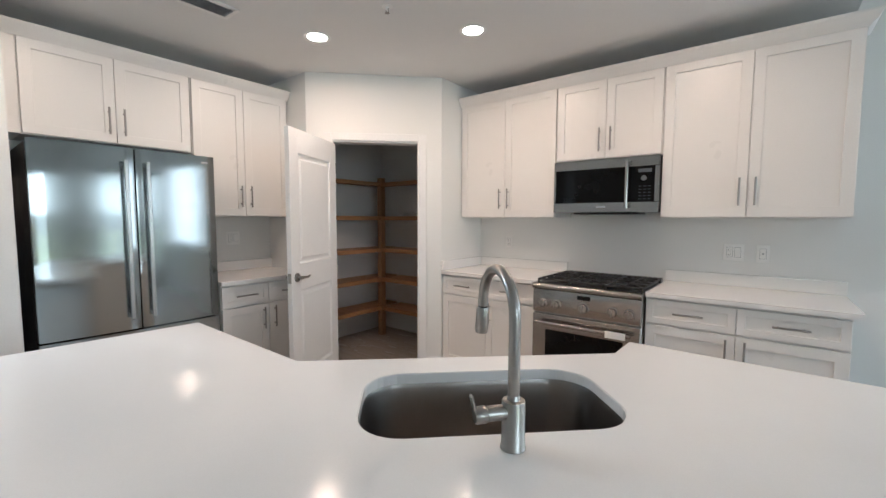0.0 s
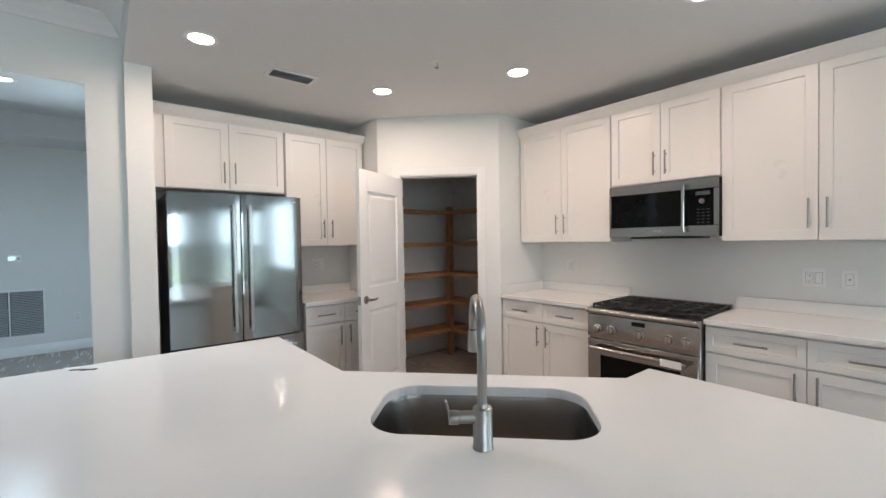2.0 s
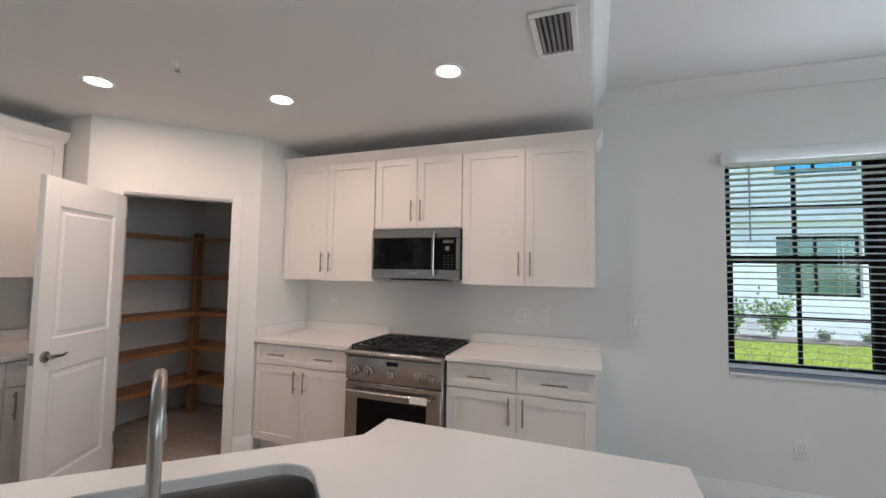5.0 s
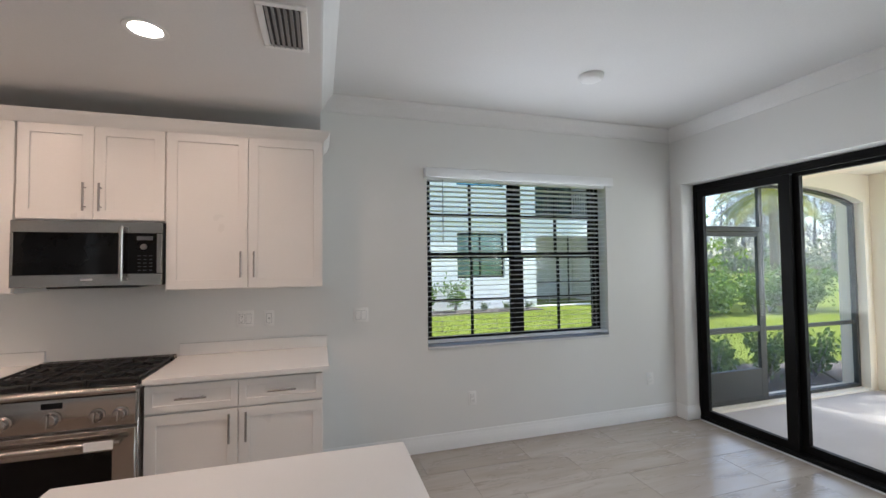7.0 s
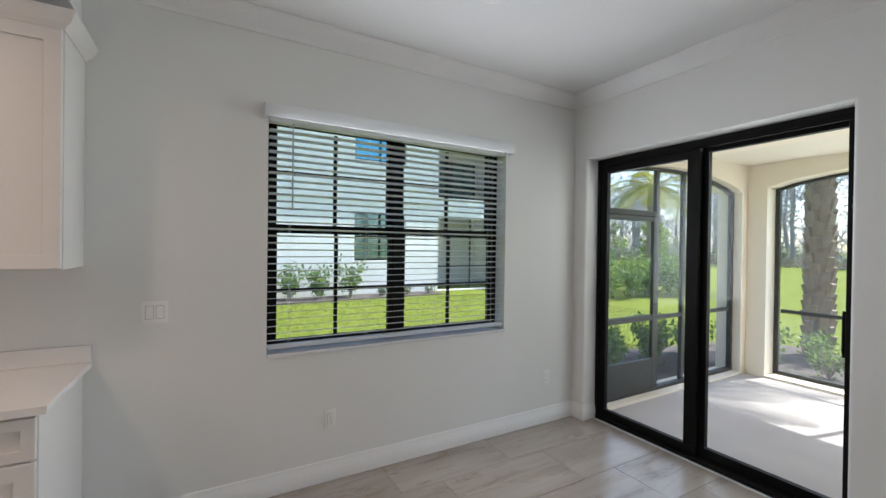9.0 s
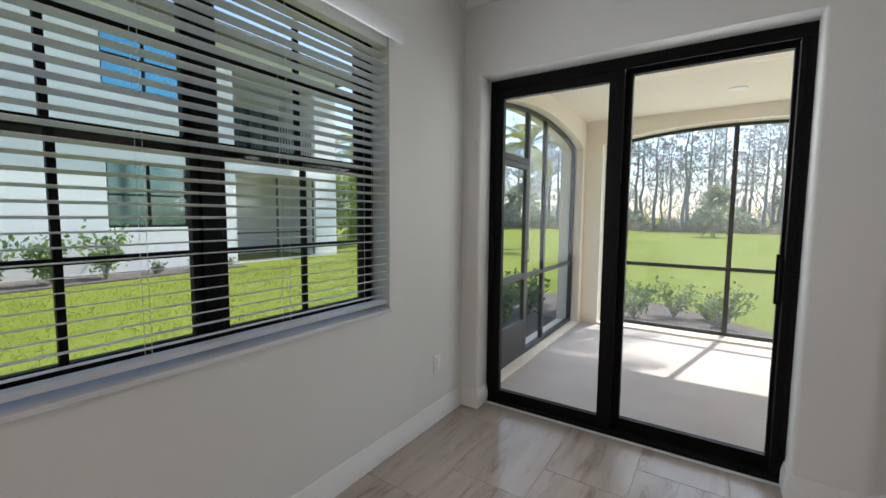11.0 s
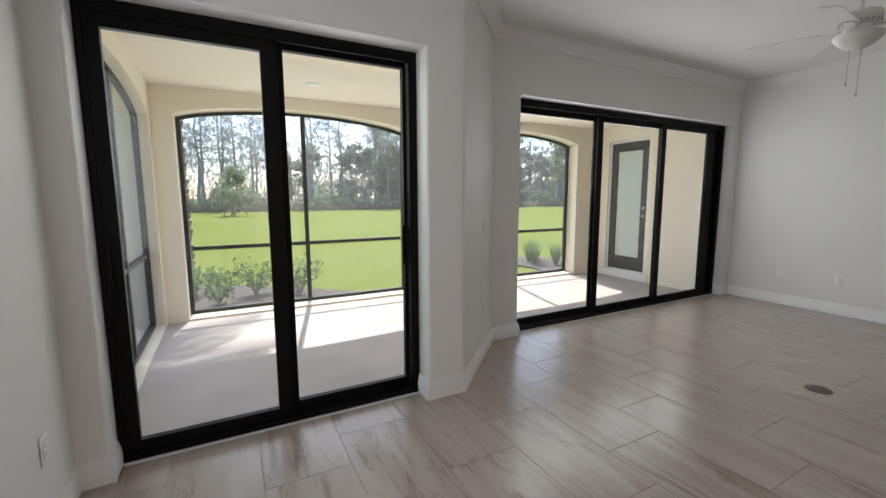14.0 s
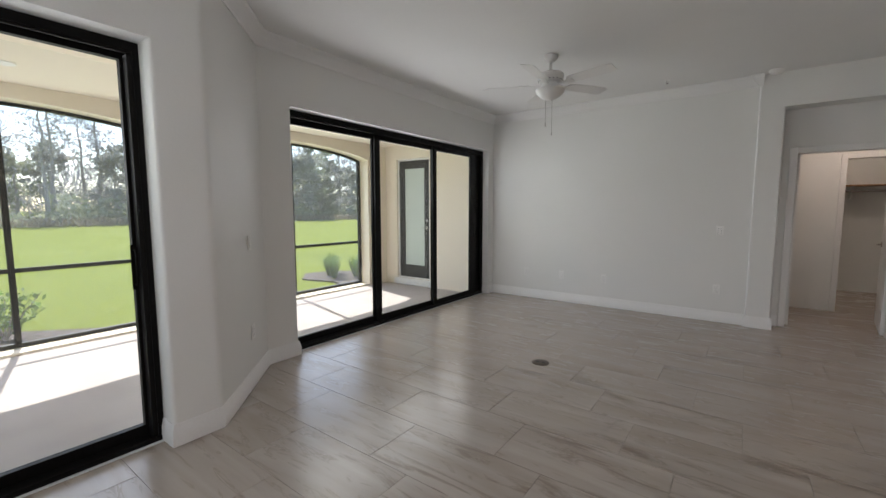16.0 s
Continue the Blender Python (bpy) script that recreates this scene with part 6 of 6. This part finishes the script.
palm(pose(10.05, 4.48, GZ), 4.9, 0.13, 7, 22, 2.1, "tall palm with a rough diamond-patterned trunk")
palm(pose(17.5, 12.2, GZ), 4.2, 0.14, 8, 20, 2.4, "yellow-green palm behind the hedge", False)
palm(pose(20.5, 10.4, GZ), 4.8, 0.14, 9, 20, 2.4, "yellow-green palm behind the hedge", False)
palm(pose(15.2, 15.5, GZ), 4.4, 0.14, 10, 18, 2.4, "yellow-green palm behind the hedge", False)

# ---- trees ----


def tree_parts(seed, h, r, spread, leaf_mat, leaf_n, leaf, bare, low):
    """A trunk with limbs, and clumps of leaves or bare twigs at their ends."""
    rng = np.random.default_rng(seed)
    bm = B()
    pts = [Vector((0, 0, 0))]
    for i in range(1, 9):
        pts.append(Vector((rng.normal() * 0.006 * h, rng.normal() * 0.006 * h, h * i / 8)))
    for i in range(8):
        rod(bm, pts[i], pts[i + 1], r * (1 - i / 8.6), r * (1 - (i + 1) / 8.6), 7, False)
    tips = []
    for i in range(26 if bare else 16):
        z = h * rng.uniform(low, 0.97)
        k = min(7, int(z / h * 8))
        p = pts[k].lerp(pts[k + 1], z / h * 8 - k)
        a = rng.uniform(0, 2 * math.pi)
        ln = spread * (1.15 - 0.75 * (z / h)) * rng.uniform(0.6, 1.1)
        q = p + Vector((math.cos(a) * ln, math.sin(a) * ln, ln * rng.uniform(0.15, 0.7)))
        mid = (p + q) / 2 + Vector((0, 0, -0.05 * ln))
        rb = r * 0.28 * (1.1 - z / h)
        rod(bm, p, mid, rb, rb * 0.7, 5, False)
        rod(bm, mid, q, rb * 0.7, rb * 0.25, 5, False)
        tips += [q, mid.lerp(q, 0.5), mid]
        for j in range(4 if bare else 2):
            w = q + Vector(rng.normal(size=3) * ln * 0.35)
            rod(bm, mid.lerp(q, rng.uniform(0.2, 0.9)), w, rb * 0.3, rb * 0.1, 4, False)
            tips.append(w)
    trunk = mesh_of("trunk", bm, BARK)
    gs = []
    for tip in tips:
        n = max(2, leaf_n // len(tips))
        rad = spread * (0.20 if bare else 0.30)
        c = blob_points(rng, n, tip, (rad, rad, rad * 0.75), 0.2)
        gs.append(quads(c, leaf, rng, 5.0 if bare else 1.7, 0.2))
    return trunk, leaf_mesh("crown", gs, leaf_mat)


def plant_tree(meshes, label, m, group):
    t = thing("tree", label, "tree", m, group)
    for nm, me in zip(("trunk", "crown"), meshes):
        o = new(nm, me)
        o.parent = t
    return t


rt = random.Random(5)
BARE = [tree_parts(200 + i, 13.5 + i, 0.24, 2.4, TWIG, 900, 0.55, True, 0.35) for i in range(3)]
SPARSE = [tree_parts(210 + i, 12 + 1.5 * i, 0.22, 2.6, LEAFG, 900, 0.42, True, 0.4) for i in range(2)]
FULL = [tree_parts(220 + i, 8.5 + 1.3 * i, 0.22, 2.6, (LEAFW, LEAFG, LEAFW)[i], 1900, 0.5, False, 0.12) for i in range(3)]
for i in range(110):
    y = -62 + i * 1.16 + rt.uniform(-0.8, 0.8)
    x = 56 + rt.uniform(0, 14)
    k = rt.random()
    sc = rt.uniform(0.85, 1.15)
    if k < (0.80 if y > -5 else 0.30):
        me, lb = BARE[i % 3], "tall bare cypress at the edge of the woods, greyed for haze"
    elif k < (1.0 if y > -5 else 0.60):
        me, lb = SPARSE[i % 2], "tall thin tree with sparse grey-green leaves, paled for haze"
    else:
        me, lb = FULL[i % 3], "full green tree at the edge of the woods, paled for haze"
    plant_tree(me, lb, Matrix.Translation((x, y, GZ)) @ Matrix.Rotation(rt.uniform(0, 6.28), 4, "Z") @ Matrix.Scale(sc, 4), "woodland trees")
for i in range(22):
    y = -68 + i * 2.6 + rt.uniform(-0.8, 0.8)
    plant_tree(FULL[rt.randrange(3)], "full green tree at the edge of the woods, paled for haze", Matrix.Translation((54 + rt.uniform(0, 7), y, GZ)) @ Matrix.Rotation(rt.uniform(0, 6.28), 4, "Z") @ Matrix.Scale(rt.uniform(0.7, 1.1), 4), "woodland trees")
for i in range(22):
    plant_tree(FULL[rt.randrange(3)], "full green tree at the edge of the woods, paled for haze", Matrix.Translation((46 + rt.uniform(0, 10) - i * 0.9, 22 + i * 1.9, GZ)) @ Matrix.Rotation(rt.uniform(0, 6.28), 4, "Z") @ Matrix.Scale(rt.uniform(0.4, 0.62), 4), "woodland trees")
LIME = [tree_parts(230 + i, 4.6 + i, 0.12, 1.7, LEAFL, 1700, 0.32, False, 0.08) for i in range(2)]
for i, (x, y) in enumerate(((15.2, 18.0), (17.0, 17.0), (20.5, 21.5), (24.5, 22.0), (31.0, 21.0))):
    plant_tree(LIME[i % 2], "bright lime-green garden tree beyond the hedge", Matrix.Translation((x, y, GZ)) @ Matrix.Rotation(i * 1.3, 4, "Z") @ Matrix.Scale(0.7 + 0.06 * (i % 4), 4), "garden trees")
rng = np.random.default_rng(77)
n = 26000
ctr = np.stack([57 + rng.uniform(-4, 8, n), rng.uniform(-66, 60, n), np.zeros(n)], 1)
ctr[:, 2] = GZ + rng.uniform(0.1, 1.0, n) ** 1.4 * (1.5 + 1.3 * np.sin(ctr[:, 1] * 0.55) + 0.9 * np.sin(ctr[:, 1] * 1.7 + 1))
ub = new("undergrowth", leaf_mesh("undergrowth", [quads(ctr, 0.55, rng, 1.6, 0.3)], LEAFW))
tagged(ub, "dense undergrowth along the edge of the woods, its leaves coloured hazy pale", "undergrowth", "", "stuff")
n = 14000
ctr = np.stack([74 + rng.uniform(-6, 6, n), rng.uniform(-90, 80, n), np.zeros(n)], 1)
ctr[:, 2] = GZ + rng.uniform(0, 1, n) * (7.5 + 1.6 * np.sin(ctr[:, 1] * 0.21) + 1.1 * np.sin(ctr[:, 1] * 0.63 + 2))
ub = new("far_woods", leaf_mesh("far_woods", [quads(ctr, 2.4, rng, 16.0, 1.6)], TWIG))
tagged(ub, "bare far woods behind the first trees, coloured grey for haze", "woods", "", "stuff")
n = 9000
ctr = np.stack([52.0 + rng.uniform(-1.2, 1.6, n), rng.uniform(-66, 60, n), GZ + rng.uniform(0.05, 0.75, n)], 1)
rd = new("reeds", leaf_mesh("reeds", [quads(ctr, 0.8, rng, 9.0, 1.6)], REED))
tagged(rd, "dry pale reeds where lawn meets woods", "reeds", "", "stuff")

# young tree held by three stakes
yt = plant_tree(tree_parts(240, 4.0, 0.08, 1.25, LEAFW, 2200, 0.22, False, 0.22), "young tree on the lawn held by wooden stakes", pose(41.5, 3.0, GZ), "lawn tree")
for a in (10, 130, 250):
    bm = B()
    rod(bm, (1.1 * math.cos(radians(a)), 1.1 * math.sin(radians(a)), 0), (0.08 * math.cos(radians(a)), 0.08 * math.sin(radians(a)), 1.5), 0.05, seg=6)
    part("stake", bm, PINE, yt)

# blades of grass on the lawn near the window and the lanai
rng = np.random.default_rng(9)
n = 30000
gx, gy = rng.uniform(0.5, 12, n), rng.uniform(5.0, 13.6, n)
ok = ~((gx > 8) & (gx < 10.5) & (gy < 5.9) & (gy > 1.2) & (gx - 8 < (gy - 1.0))) & ~((gx < 8.9) & (gx > 5) & (gy < 6.1)) & ~((gx < 10.4) & (gy < -1.6) & (gy > -3.7))
ctr = np.stack([gx, gy, np.full(n, GZ + 0.022)], 1)[ok]
gb = new("grass", leaf_mesh("grass", [quads(ctr, 0.06, rng, 7.0, 1.3)], BLADE))
tagged(gb, "short blades of bright green lawn grass", "grass", "", "stuff")

bm = B()
box(bm, -2.86, 4.555, -0.02, -1.38, 4.63, -0.001)
structure("floor_pantry", bm, TILE, "strip of streaked tile floor at the back of the pantry", "floor")

# ---- floor tiles, running bond by thirds ----
TL, TW, J = 0.845, 0.4175, 0.002
tile_cache = {}


def tile_mesh(w, h):
    key = (round(w, 3), round(h, 3))
    if key not in tile_cache:
        bm = B()
        e = 0.0008
        lo = [bm.verts.new((x, y, -0.011)) for x, y in ((0, 0), (w, 0), (w, h), (0, h))]
        md = [bm.verts.new((x, y, -e)) for x, y in ((0, 0), (w, 0), (w, h), (0, h))]
        hi = [bm.verts.new((x, y, 0)) for x, y in ((e, e), (w - e, e), (w - e, h - e), (e, h - e))]
        for a, b in ((lo, md), (md, hi)):
            for i in range(4):
                bm.faces.new((a[i], a[(i + 1) % 4], b[(i + 1) % 4], b[i]))
        bm.faces.new(hi)
        tile_cache[key] = mesh_of("tile", bm, TILE)
    return tile_cache[key]


joined = B()
for r in range(-20, 8):
    y0 = 1.635 + r * TW
    y1 = y0 + TW - J
    if y0 > YN:
        continue
    y1 = min(y1, YN + 0.05)
    off = -(r % 3) * TL / 3
    xm = 4.885 if y1 > 2.40 else (5.30 if y1 > 2.06 else (5.46 if y1 > 1.70 else 5.60))
    for k in range(-14, 3):
        x0, x1 = 4.61 + off + k * TL, 4.61 + off + (k + 1) * TL - J
        x1 = min(x1, xm)
        if x1 - x0 < 0.02 or x1 < -7:
            continue
        near = x1 > -2.2 and y1 > -2.9
        if near:
            t = new("tile", tile_mesh(x1 - x0, y1 - y0))
            t.location = (x0, y0, 0)
            t.parent = floor
        else:
            box(joined, x0, y0, -0.011, x1, y1, 0.0)
tagged(part("far_tiles", joined, TILE, floor), "", "", "", "stuff")
